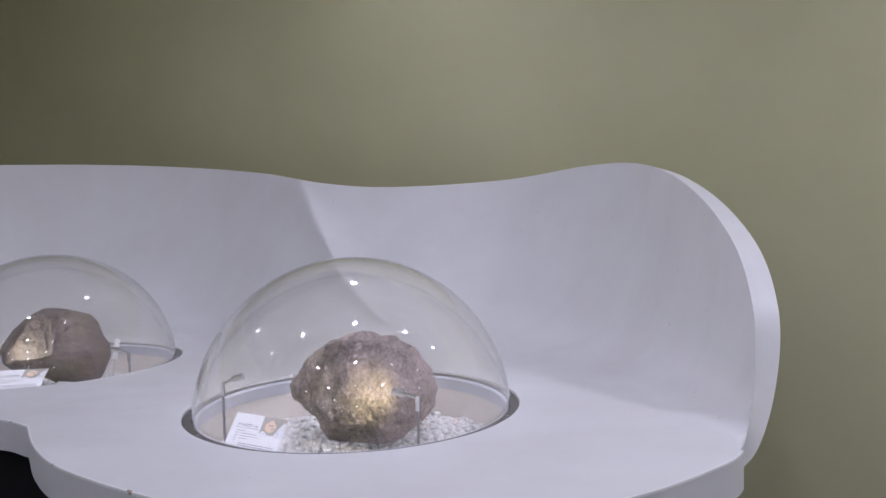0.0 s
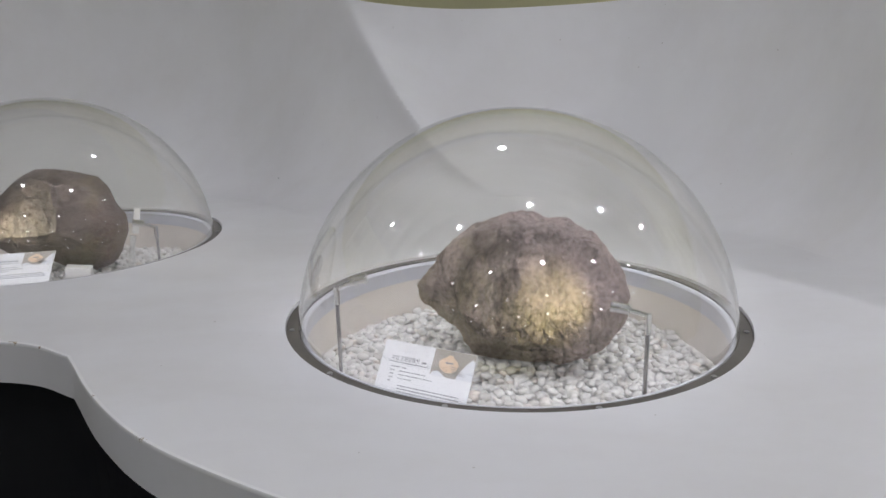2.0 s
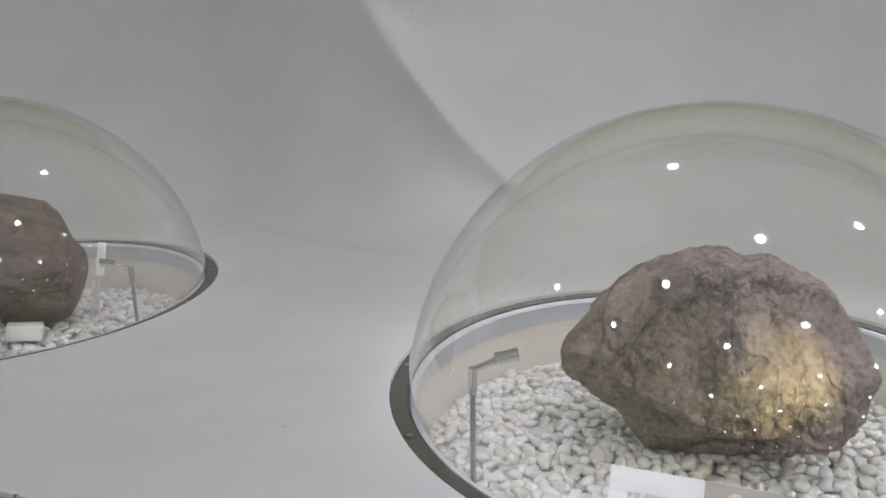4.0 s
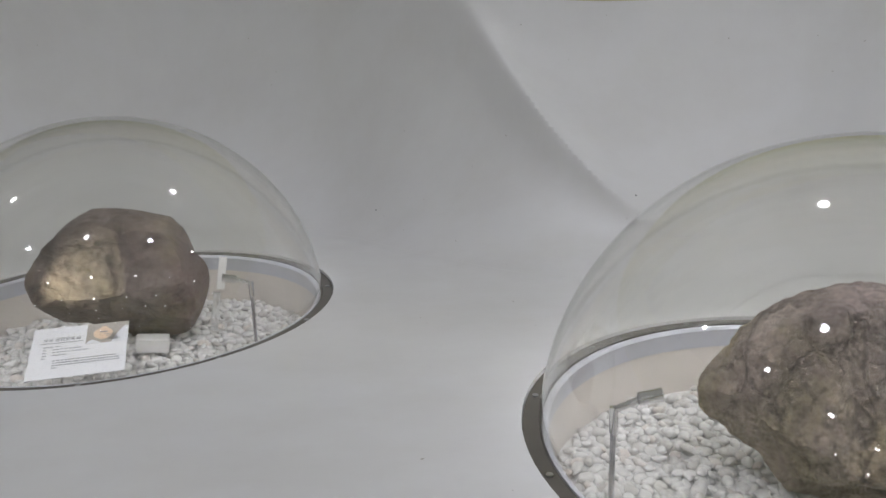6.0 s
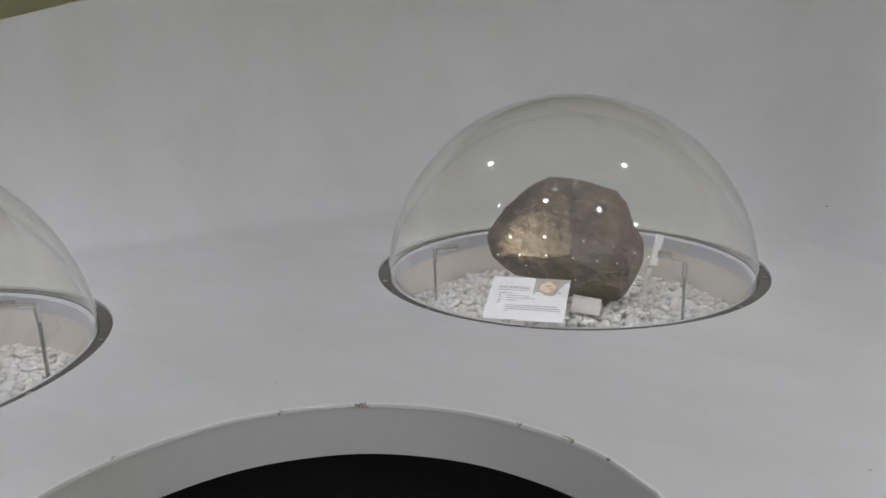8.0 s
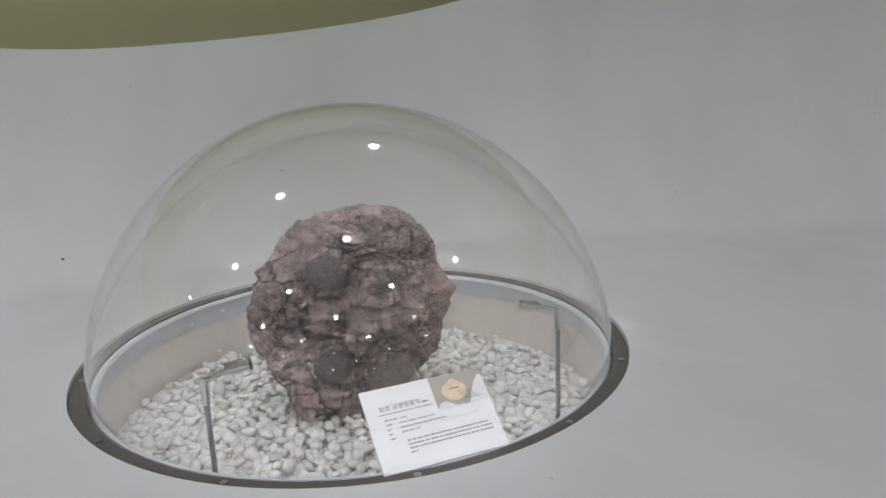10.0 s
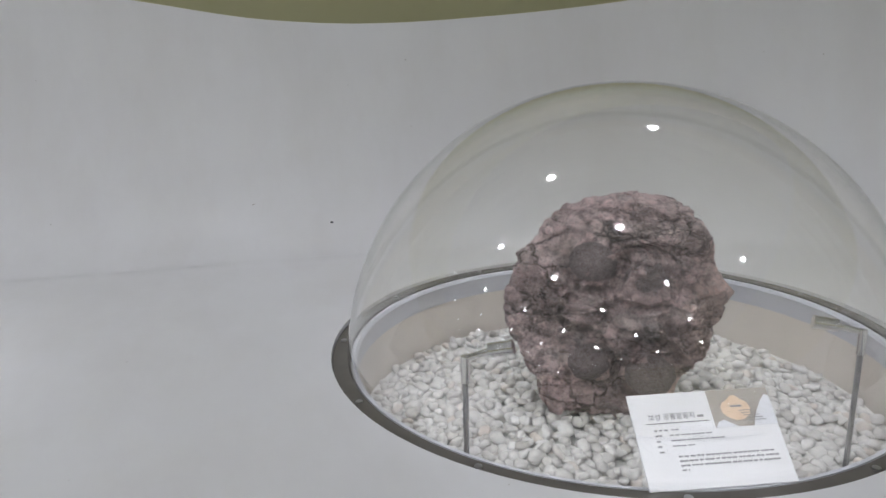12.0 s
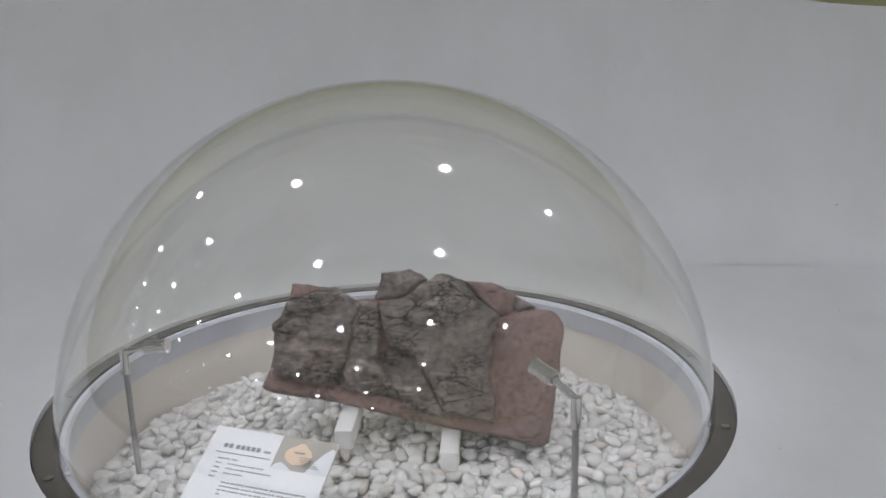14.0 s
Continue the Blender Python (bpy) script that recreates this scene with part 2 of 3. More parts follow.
# ---- the room ----
def wall_strip(name, plan, label):
    bm = bmesh.new()
    plan = [Vector(p) for p in plan]
    side = []
    for k, p in enumerate(plan):
        d = (plan[min(k + 1, len(plan) - 1)] - plan[max(k - 1, 0)]).normalized()
        side.append(Vector((d.y, -d.x)) * 0.15)
    rows = []
    for p, s in zip(plan, side):
        q = p + s
        rows.append([bm.verts.new((p.x, p.y, -0.02)), bm.verts.new((p.x, p.y, CEILING)), bm.verts.new((q.x, q.y, CEILING)), bm.verts.new((q.x, q.y, -0.02))])
    for a, b in zip(rows, rows[1:]):
        for k in range(4):
            bm.faces.new((a[k], b[k], b[(k + 1) % 4], a[(k + 1) % 4]))
    bm.faces.new(rows[0]), bm.faces.new(rows[-1][::-1])
    bmesh.ops.recalc_face_normals(bm, faces=bm.faces)
    return tagged(part(name, bm, OLIVE, smooth=35), label, "wall", kind="structure")


BACK_WALL = spline([(-4.75, -12.5), (-4.8, -3.0), (-4.85, 0.0), (-4.8, 2.2), (-4.8, 4.0), (-4.75, 5.4), (-4.3, 5.95), (-3.4, 5.75), (-1.6, 4.95), (0.0, 4.22), (1.2, 3.72), (2.2, 3.3), (3.6, 2.75), (5.6, 1.96)], 10)
wall_strip("wall_north", BACK_WALL, "olive green painted wall curving behind the white display")
wall_strip("wall_east", [(5.6, 1.96), (5.6, -12.5)], "plain olive green painted side wall")
wall_strip("wall_south", [(5.6, -12.5), (-4.75, -12.5)], "plain olive green painted end wall")
tagged(part("floor", box(11.2, 19.4, 0.1, pose(0.4, -3.1, -0.05)), CARPET), "black carpeted floor of the dim gallery", "floor", kind="structure")
tagged(part("ceiling", box(11.2, 19.4, 0.1, pose(0.4, -3.1, CEILING + 0.052)), CEIL), "plain grey gallery ceiling with recessed downlights", "ceiling", kind="structure")


def downlight():
    thing = empty("downlight", pose(0, 0, CEILING))
    part("trim_ring", lathe([(0.074, -0.004), (0.078, -0.014), (0.090, -0.012), (0.096, -0.001), (0.074, -0.001)], 32, close=True), WHITE_PLASTIC, thing, "white trim ring", 40)
    part("diffuser", lathe([(0.056, -0.002), (0.056, -0.036), (0.050, -0.045), (0.002, -0.0455)], 24), LAMP_GLASS, thing, "glowing frosted diffuser", 40)
    part("reflector", lathe([(0.073, -0.001), (0.03, -0.0005), (0.004, -0.0003)], 32), CHROME, thing, "", 60)
    return tagged(thing, "round recessed ceiling downlight with white trim", "downlight", "ceiling downlights")


first = downlight()
first.matrix_basis = pose(DOWNLIGHTS[0].x, DOWNLIGHTS[0].y, CEILING)
for p in DOWNLIGHTS[1:]:
    copy_thing(first, pose(p.x, p.y, CEILING))

# ---- the white display counter: a flat top that sweeps up into a wavy back ----
TOP, THICK, HOLE = 0.84, 0.09, 0.5
WELLS = [Vector((-0.285, 2.307)), Vector((-1.648, 3.058)), Vector((-2.697, 1.832)), Vector((-2.817, 0.286))]
FACING = [-14.0, 18.0, 62.0, 92.0]  # the turn, in degrees, by which each exhibit faces the aisle

LOBE_A = [(0.70, 1.79), (0.648, 1.722), (0.471, 1.569), (0.296, 1.467), (0.106, 1.41), (-0.143, 1.405), (-0.404, 1.464), (-0.607, 1.551), (-0.874, 1.724), (-1.035, 1.889), (-1.174, 2.088)]
BAY = [(-1.174, 2.088), (-1.29, 2.158), (-1.45, 2.183), (-1.59, 2.16), (-1.71, 2.10), (-1.82, 1.985), (-1.885, 1.82), (-1.89, 1.66)]
LOBE_C = [(-1.89, 1.66), (-1.86, 1.45), (-1.93, 1.15), (-1.99, 0.85), (-1.95, 0.45), (-1.94, 0.0), (-2.02, -0.45), (-2.25, -0.82), (-2.62, -1.0)]
front = spline([(*p, 0) for p in LOBE_A], 8) + spline([(*p, 0) for p in BAY], 8)[1:] + spline([(*p, 0) for p in LOBE_C], 8)[1:]

# matching stations of the foot of the sweep and of its upper edge
FOOT = [(0.70, 1.79), (0.71, 1.92), (0.70, 2.03), (0.68, 2.15), (0.63, 2.35), (0.58, 2.58), (0.48, 2.80), (0.34, 2.93), (0.08, 2.99), (-0.28, 3.0), (-0.62, 3.06), (-0.92, 3.32), (-1.22, 3.62), (-1.70, 3.74), (-2.2, 3.56), (-2.58, 3.1), (-2.92, 2.62), (-3.22, 2.2), (-3.33, 1.8), (-3.37, 1.4), (-3.39, 0.9), (-3.42, 0.3), (-3.38, -0.2), (-3.22, -0.55), (-3.0, -0.78), (-2.80, -0.92), (-2.62, -1.0)]
EDGE = [(0.694, 1.793, 0.844), (0.752, 1.922, 0.836), (0.825, 2.062, 0.958), (0.859, 2.173, 1.136), (0.872, 2.380, 1.308), (0.845, 2.706, 1.472), (0.775, 3.063, 1.579), (0.607, 3.358, 1.603), (0.232, 3.652, 1.562), (-0.297, 3.705, 1.545), (-0.640, 3.767, 1.574), (-0.982, 3.960, 1.641), (-1.359, 4.173, 1.691), (-1.855, 4.295, 1.732), (-2.360, 4.191, 1.743), (-2.765, 3.703, 1.711), (-3.109, 3.045, 1.624), (-3.364, 2.407, 1.468), (-3.549, 1.785, 1.407), (-3.706, 1.364, 1.417), (-3.860, 0.895, 1.494), (-3.965, 0.304, 1.543), (-3.879, -0.394, 1.558), (-3.575, -0.896, 1.450), (-3.216, -1.078, 1.193), (-2.887, -1.079, 0.951), (-2.620, -1.000, 0.842)]
STEPS, ROWS_UP = 48, 64
foot = [Vector((p.x, p.y, TOP)) for p in spline([(*p, 0) for p in FOOT], STEPS)]
edge = spline(EDGE, STEPS)
CREASE = 9.56  # station at which two bays of the back meet in a soft ridge


def sweep_point(k, v, out=0.0):
    a, b = foot[k], edge[k]
    flat, rise = Vector((b.x - a.x, b.y - a.y, 0)), b.z - a.z
    u = 1 - v
    along = 3 * u * u * v * 0.5 + 3 * u * v * v * 0.82 + v ** 3
    up = 3 * u * v * v * 0.36 + v ** 3
    p = a + flat * along + Vector((0, 0, rise * up))
    s = k / STEPS - CREASE - 2.3 * (v - 0.62)
    if abs(s) < 1.6:
        strength = max(0.0, math.sin(math.pi * min(1, max(0, (v - 0.30) / 0.72)))) ** 0.8
        p -= flat.normalized() * 0.115 * strength * math.exp(-(math.sqrt(s * s + 0.012) - 0.11) / (0.6 if s > 0 else 0.35)) * (1 - abs(s) / 1.6) ** 2
    if out:
        da = 6 * u * v * (0.82 - 0.5) + 3 * u * u * 0.5 + 3 * v * v * (1 - 0.82)
        du = 6 * u * v * 0.36 + 3 * v * v * (1 - 0.36)
        n = flat.normalized() * du * rise - Vector((0, 0, da * flat.length))
        n = n.normalized() if n.length > 1e-6 else Vector((0, 0, -1))
        ends = min(1.0, min(k, len(foot) - 1 - k) / (STEPS * 3.2))
        n = Vector((0, 0, -1)).lerp(n, ends * ends * (3 - 2 * ends)).normalized()
        p = p + n * out
    return p


def build_counter():
    thing = empty("display_counter", pose(-1.6, 1.8, 0))
    inv = Matrix.Translation((1.6, -1.8, 0))
    bm = bmesh.new()
    # flat top with four round openings
    fv = [bm.verts.new((p.x, p.y, TOP)) for p in front]
    bv = [bm.verts.new(p) for p in foot[1:-1]]
    loop = fv + bv[::-1]
    edges = [bm.edges.new((a, b)) for a, b in zip(loop, loop[1:] + loop[:1])]
    holes = []
    for c in WELLS:
        ring = [bm.verts.new((c.x + HOLE * math.cos(2 * math.pi * k / 96), c.y + HOLE * math.sin(2 * math.pi * k / 96), TOP)) for k in range(96)]
        edges += [bm.edges.new((a, b)) for a, b in zip(ring, ring[1:] + ring[:1])]
        holes.append(ring)
    bmesh.ops.triangle_fill(bm, use_beauty=True, use_dissolve=False, edges=edges, normal=(0, 0, 1))
    # the sweep
    columns = []
    full = [fv[0]] + bv + [fv[-1]]
    for k, start in enumerate(full):
        columns.append([start] + [bm.verts.new(sweep_point(k, r / ROWS_UP)) for r in range(1, ROWS_UP + 1)])
    outer = [[bm.verts.new(sweep_point(k, r / ROWS_UP, 0.076)) for r in range(ROWS_UP + 1)] for k in range(len(full))]
    for k in range(len(full) - 1):
        for r in range(ROWS_UP):
            bm.faces.new((columns[k][r], columns[k + 1][r], columns[k + 1][r + 1], columns[k][r + 1]))
            bm.faces.new((outer[k][r], outer[k][r + 1], outer[k + 1][r + 1], outer[k + 1][r]))
        bm.faces.new((columns[k][-1], columns[k + 1][-1], outer[k + 1][-1], outer[k][-1]))
    bmesh.ops.recalc_face_normals(bm, faces=bm.faces)
    bm.transform(inv)
    part("shell", bm, SHELL, thing, "", 32)
    # front board of the top and its worn edge
    bm, wear = bmesh.new(), bmesh.new()
    rows, wrows = [], []
    for k, p in enumerate(front):
        d = (front[min(k + 1, len(front) - 1)] - front[max(k - 1, 0)]).normalized()
        n = Vector((-d.y, d.x, 0))
        rows.append([bm.verts.new((p.x, p.y, TOP - 0.004)), bm.verts.new((p.x, p.y, TOP - THICK)), bm.verts.new((p.x - n.x * 0.30, p.y - n.y * 0.30, TOP - THICK))])
        q, w = p - n * 0.005, p + n * 0.001
        wrows.append([wear.verts.new((q.x, q.y, TOP + 0.0006)), wear.verts.new((p.x, p.y, TOP + 0.0004)), wear.verts.new((w.x, w.y, TOP - 0.002)), wear.verts.new((w.x, w.y, TOP - 0.006))])
    for a, b in zip(rows, rows[1:]):
        for r in range(2):
            bm.faces.new((a[r], a[r + 1], b[r + 1], b[r]))
    for a, b in zip(wrows, wrows[1:]):
        for r in range(3):
            wear.faces.new((a[r], a[r + 1], b[r + 1], b[r]))
    for m in (bm, wear):
        bmesh.ops.recalc_face_normals(m, faces=m.faces)
        m.transform(inv)
    part("fascia", bm, SHELL, thing, "", 40)
    part("worn_edge", wear, WORN, thing, "chipped and yellowed paint edge", 60)
    # hairline seam at the foot of the sweep, and small scuffs
    bm = bmesh.new()
    rows = []
    # thin strip, slightly darker than the paint in uneven stretches
    for k in range(STEPS * 5, len(foot) - STEPS * 4):
        a, b = sweep_point(k, 0.075), sweep_point(k, 0.082)
        rows.append((bm.verts.new(a + Vector((0, 0, 0.0012))), bm.verts.new(b + Vector((0, 0, 0.0012)))))
    for a, b in zip(rows, rows[1:]):
        bm.faces.new((a[0], b[0], b[1], a[1]))
    bmesh.ops.recalc_face_normals(bm, faces=bm.faces)
    bm.transform(inv)
    part("seam", bm, SEAM, thing, "faint darker hairline seam", 60)
    for station, v, size in ((9.1, 0.47, 0.004), (18.85, 0.33, 0.0045), (17.6, 0.62, 0.003), (13.2, 0.55, 0.003), (11.4, 0.3, 0.003)):
        k = int(station * STEPS)
        p = sweep_point(k, v)
        n = (sweep_point(k + 1, v) - p).cross(sweep_point(k, v + 0.02) - p).normalized()
        if n.dot(Vector((-1.6, 1.8, 1.4)) - p) < 0:
            n = -n
        m = Matrix.Translation(p + n * 0.001) @ n.to_track_quat("Z", "Y").to_matrix().to_4x4()
        bm = bmesh.new()
        bmesh.ops.create_circle(bm, cap_ends=True, segments=9, radius=size, matrix=inv @ m @ Matrix.Diagonal((1.0, 0.6, 1.0, 1.0)))
        part("scuff_mark", bm, BLACK, thing, "small dark scuff")
    # recessed black plinth
    bm = bmesh.new()
    low, high = [], []
    ring = []
    for k, p in enumerate(front):
        d = (front[min(k + 1, len(front) - 1)] - front[max(k - 1, 0)]).normalized()
        n = Vector((-d.y, d.x, 0))
        ring.append(p - n * 0.16)
    for p in ring:
        low.append(bm.verts.new((p.x, p.y, 0.0)))
        high.append(bm.verts.new((p.x, p.y, TOP - THICK)))
    for k in range(len(ring) - 1):
        bm.faces.new((low[k], low[k + 1], high[k + 1], high[k]))
    bmesh.ops.recalc_face_normals(bm, faces=bm.faces)
    bm.transform(inv)
    part("plinth", bm, BLACK, thing, "black recessed plinth")
    for c in WELLS:
        m = pose(c.x + 1.6, c.y - 1.8, 0)
        part("well_rim", lathe([(HOLE, TOP - 0.0005), (HOLE, TOP - 0.034)], 96), SHELL, thing, "painted cut edge of the opening", 30, m)
        flange = part("flange", lathe([(0.4985, TOP - 0.007), (0.4985, TOP - 0.013), (0.4722, TOP - 0.013), (0.4722, TOP - 0.007)], 96, close=True), FLANGE, thing, "brown-grey ring flange", 40, m)
        for k in range(12):
            a = 2 * math.pi * (k + 0.35) / 12
            part("screw", rod((0.486 * math.cos(a), 0.486 * math.sin(a), TOP - 0.007), (0.486 * math.cos(a), 0.486 * math.sin(a), TOP - 0.0045), 0.0055, 10), STEEL, flange, "", 30)
        part("ring_seat", lathe([(0.4672, TOP - 0.008), (0.461, TOP - 0.009), (0.457, TOP - 0.014), (0.4595, TOP - 0.020), (0.4605, TOP - 0.052), (0.4655, TOP - 0.053)], 96, close=True), SEAT, thing, "grey rubber seat ring", 30, m)
        # white disc added under the pebbles to brighten the gaps between them
        part("pebble_backing", lathe([(0.466, 0.690), (0.2, 0.690), (0.002, 0.690)], 96), WHITE_PLASTIC, thing, "white disc added to lighten pebble gaps", 30, m)
        part("well_liner", lathe([(0.4668, TOP - 0.014), (0.464, TOP - 0.05), (0.4635, 0.66)], 96), LINER, thing, "beige well lining", 30, m)
    return tagged(thing, "white painted organic display counter sweeping up into a wavy back", "display counter")


build_counter()


# ---- clear domes ----
def dome(c):
    R, t, base = 0.474, 0.003, TOP - 0.034
    turns = [k * math.pi / 2 / 40 for k in range(40)] + [math.pi / 2 - 0.002]
    outer = [(R, 0.0)] + [(R * math.cos(a), 0.002 + R * math.sin(a)) for a in turns]
    inner = [((R - t) * math.cos(a), 0.002 + (R - t) * math.sin(a)) for a in turns[::-1]] + [(R - t, 0.0)]
    bm = lathe(outer + inner, 128, close=True)
    bmesh.ops.recalc_face_normals(bm, faces=bm.faces)
    ob = part("acrylic_dome", bm, DOME, None, "", 60, pose(c.x, c.y, base))
    ob.visible_shadow = False
    lip = part("base_lip", lathe([(R + 0.0006, 0.001), (R + 0.009, 0.001), (R + 0.009, 0.006), (R + 0.0045, 0.0075), (R + 0.0006, 0.0075)], 128, close=True), DOME, ob, "clear rounded lip", 60)
    lip.visible_shadow = False
    return tagged(ob, "clear acrylic hemisphere dome set in the counter opening", "display dome", "domes over the exhibits")


for c in WELLS:
    dome(c)


# ---- pebbles ----
def pebble_bed(c, seed, floor_z=0.66):
    rng = np.random.default_rng(seed)
    base = bmesh.new()
    bmesh.ops.create_icosphere(base, subdivisions=2, radius=1)
    bv = np.array([v.co[:] for v in base.verts])
    bf = np.array([[v.index for v in f.verts] for f in base.faces])
    base.free()
    verts, faces = [], []
    count = 0
    for layer, (spacing, z) in enumerate(((0.0225, floor_z + 0.026), (0.0222, floor_z + 0.035))):
        n = int(1.06 / spacing)
        for i in range(-n // 2, n // 2 + 1):
            for j in range(-n // 2, n // 2 + 1):
                x = (i + 0.5 * (j % 2)) * spacing + rng.normal(0, spacing * 0.22)
                y = j * spacing * 0.87 + rng.normal(0, spacing * 0.22)
                if x * x + y * y > 0.453 ** 2 or (layer == 1 and rng.random() < 0.14):
                    continue
                size = rng.choice((rng.uniform(0.0088, 0.0115), rng.uniform(0.0105, 0.0138)))
                scale = np.array([rng.uniform(1.0, 1.32), rng.uniform(0.85, 1.1), rng.uniform(0.52, 0.76)]) * size
                e = Euler((rng.normal(0, 0.3), rng.normal(0, 0.3), rng.uniform(0, 6.3))).to_matrix()
                lump = 1 + 0.16 * np.sin(bv @ rng.normal(0, 1.8, 3) + rng.uniform(0, 6)) + 0.11 * np.sin(bv @ rng.normal(0, 3.4, 3) + rng.uniform(0, 6))
                p = (bv * lump[:, None] * scale) @ np.array(e).T
                mound = 0.018 * math.exp(-(x * x + y * y) / 0.06)
                verts.append(p + [x, y, z + mound + rng.normal(0, 0.0028)])
                faces.append(bf + count * len(bv))
                count += 1
    verts, faces = np.concatenate(verts), np.concatenate(faces)
    mesh = bpy.data.meshes.new("pebble_bed")
    mesh.from_pydata(verts.tolist(), [], faces.tolist())
    mesh.materials.append(PEBBLE)
    mesh.shade_smooth()
    ob = new("pebble_bed", mesh)
    ob.matrix_basis = pose(c.x, c.y, 0)
    return tagged(ob, "bed of white rounded pebbles filling the display well", "pebbles", kind="stuff")


for k, c in enumerate(WELLS):
    pebble_bed(c, 11 + k)
PEBBLE_TOP = 0.70


# ---- rock specimens ----
def poly_radii(poly, n=72):
    """The outline of a polygon as radii about its middle, counter-clockwise from +x."""
    cx, cy = sum(p[0] for p in poly) / len(poly), sum(p[1] for p in poly) / len(poly)
    out = []
    for k in range(n):
        a = 2 * math.pi * k / n
        dx, dy, best = math.cos(a), math.sin(a), 0.0
        for (x0, y0), (x1, y1) in zip(poly, poly[1:] + poly[:1]):
            ex, ey = x1 - x0, y1 - y0
            det = -dx * ey + dy * ex
            if abs(det) < 1e-12:
                continue
            s = (-(x0 - cx) * ey + (y0 - cy) * ex) / det
            w = (dx * (y0 - cy) - dy * (x0 - cx)) / det
            if s > 0 and -1e-6 <= w <= 1 + 1e-6:
                best = max(best, s)
        out.append(best)
    return out, cx, cy


def rock_body(radii, front_depth, back_depth, seed, rough=0.018, lean=0.0, flat=2.6, layers=0.0, grain=6.0, n_a=220, n_s=56, dents=(), facets=0, faces=(), chunks=(0.0, 1.0, 1.0)):
    """A block with an uneven outline: x to the right, -y to the viewer, z up, about its middle. dents: (x, z, radius, depth) hollows in its face; faces: (a, b, d), flat breaks of depth d + a x + b z."""
    count = len(radii)
    bm = bmesh.new()
    rng = random.Random(seed)
    shift = Vector((rng.uniform(-9, 9), rng.uniform(-9, 9), rng.uniform(-9, 9)))
    cuts = []

    def radius(a):
        f = (a / (2 * math.pi) * count) % count
        i = int(f)
        w = f - i
        return radii[i] * (1 - w) + radii[(i + 1) % count] * w

    def place(a, s, side):
        r = radius(a) * s
        depth = front_depth if side < 0 else back_depth
        y = side * depth * (1 - s ** flat) ** 0.6
        if side < 0 and faces:
            x, z = r * math.cos(a), r * math.sin(a)
            wob = 0.012 * noise.fractal(Vector((x, 0.3, z)) * 11 + shift, 0.9, 2.1, 3)
            cap = min(d + fa * (x + wob) + fb * (z + wob) for fa, fb, d in faces)
            y = max(y, -max(cap, -0.04))
        p = Vector((r * math.cos(a), y, r * math.sin(a)))
        for n, limit in cuts:
            over = n.dot(p) - limit
            if over > 0:
                p -= n * over * 0.88 * (1 - s ** 7)
        q = p * grain + shift
        out = Vector((p.x * s ** 4, p.y + side * 0.02, p.z * s ** 4))
        out = out.normalized() if out.length > 1e-5 else Vector((0, side, 0))
        h = noise.fractal(q * 0.8, 0.9, 2.1, 4) * 0.9
        h += (noise.ridged_multi_fractal(q * 1.5, 1.0, 2.2, 5, 1.0, 2.0) - 1.1) * 0.35
        h += noise.fractal(q * 6.0, 0.7, 2.1, 4) * 0.38
        h *= rough
        if chunks[0]:  # broken plates with sharp steps
            w = noise.fractal(p * 9 + shift, 1.0, 2.0, 3)
            c = Vector((p.x * chunks[1] + w * 0.8, p.y * chunks[1], p.z * chunks[2] + p.x * 4 + w * 1.1)) + shift
            h += chunks[0] * (noise.cell(c) + 0.5 * noise.cell(c * 2.3)) * (1 - s ** 8)
        if layers:
            h += layers * noise.fractal(Vector((p.x * 7, p.y * 7, p.z * 42 + p.x * 6)) + shift, 1.0, 2.0, 3)
        if side < 0:
            for dx, dz, dr, dd in dents:
                d = math.hypot(p.x - dx, p.z - dz) / dr
                if d < 1.25:
                    h += dd * (math.cos(min(1.0, d) * math.pi / 2) if dd > 0 else 1.0) - 0.6 * abs(dd) * math.exp(-((d - 1.05) / 0.09) ** 2)
        p += out * h
        p.y += lean * p.z
        return p

    bare = [Vector((radius(2 * math.pi * i / 36) * s * math.cos(2 * math.pi * i / 36), side * (front_depth if side < 0 else back_depth) * (1 - s ** flat) ** 0.6, radius(2 * math.pi * i / 36) * s * math.sin(2 * math.pi * i / 36))) for i in range(36) for s in (0.3, 0.6, 0.8, 0.9, 1.0) for side in (-1, 1)]
    for k in range(facets):
        n = Vector((rng.gauss(0, 0.8), -0.35 - abs(rng.gauss(0, 0.8)), rng.gauss(0, 0.8))).normalized()
        cuts.append((n, max(n.dot(p) for p in bare) * rng.uniform(0.78, 0.93)))

    grid = []
    for side in (-1, 1):
        rings = []
        for j in range(1, n_s + 1):
            s = (j / n_s) ** 0.7
            if side > 0 and j == n_s:
                rings.append(grid[0][-1])
                continue
            rings.append([bm.verts.new(place(2 * math.pi * i / n_a, s, side)) for i in range(n_a)])
        middle = bm.verts.new(place(0.0, 0.0, side))
        grid.append(rings)
        for i in range(n_a):
            bm.faces.new((middle, rings[0][i], rings[0][(i + 1) % n_a]))
        for a, b in zip(rings, rings[1:]):
            for i in range(n_a):
                bm.faces.new((a[i], b[i], b[(i + 1) % n_a], a[(i + 1) % n_a]))
    bmesh.ops.recalc_face_normals(bm, faces=bm.faces)
    return bm


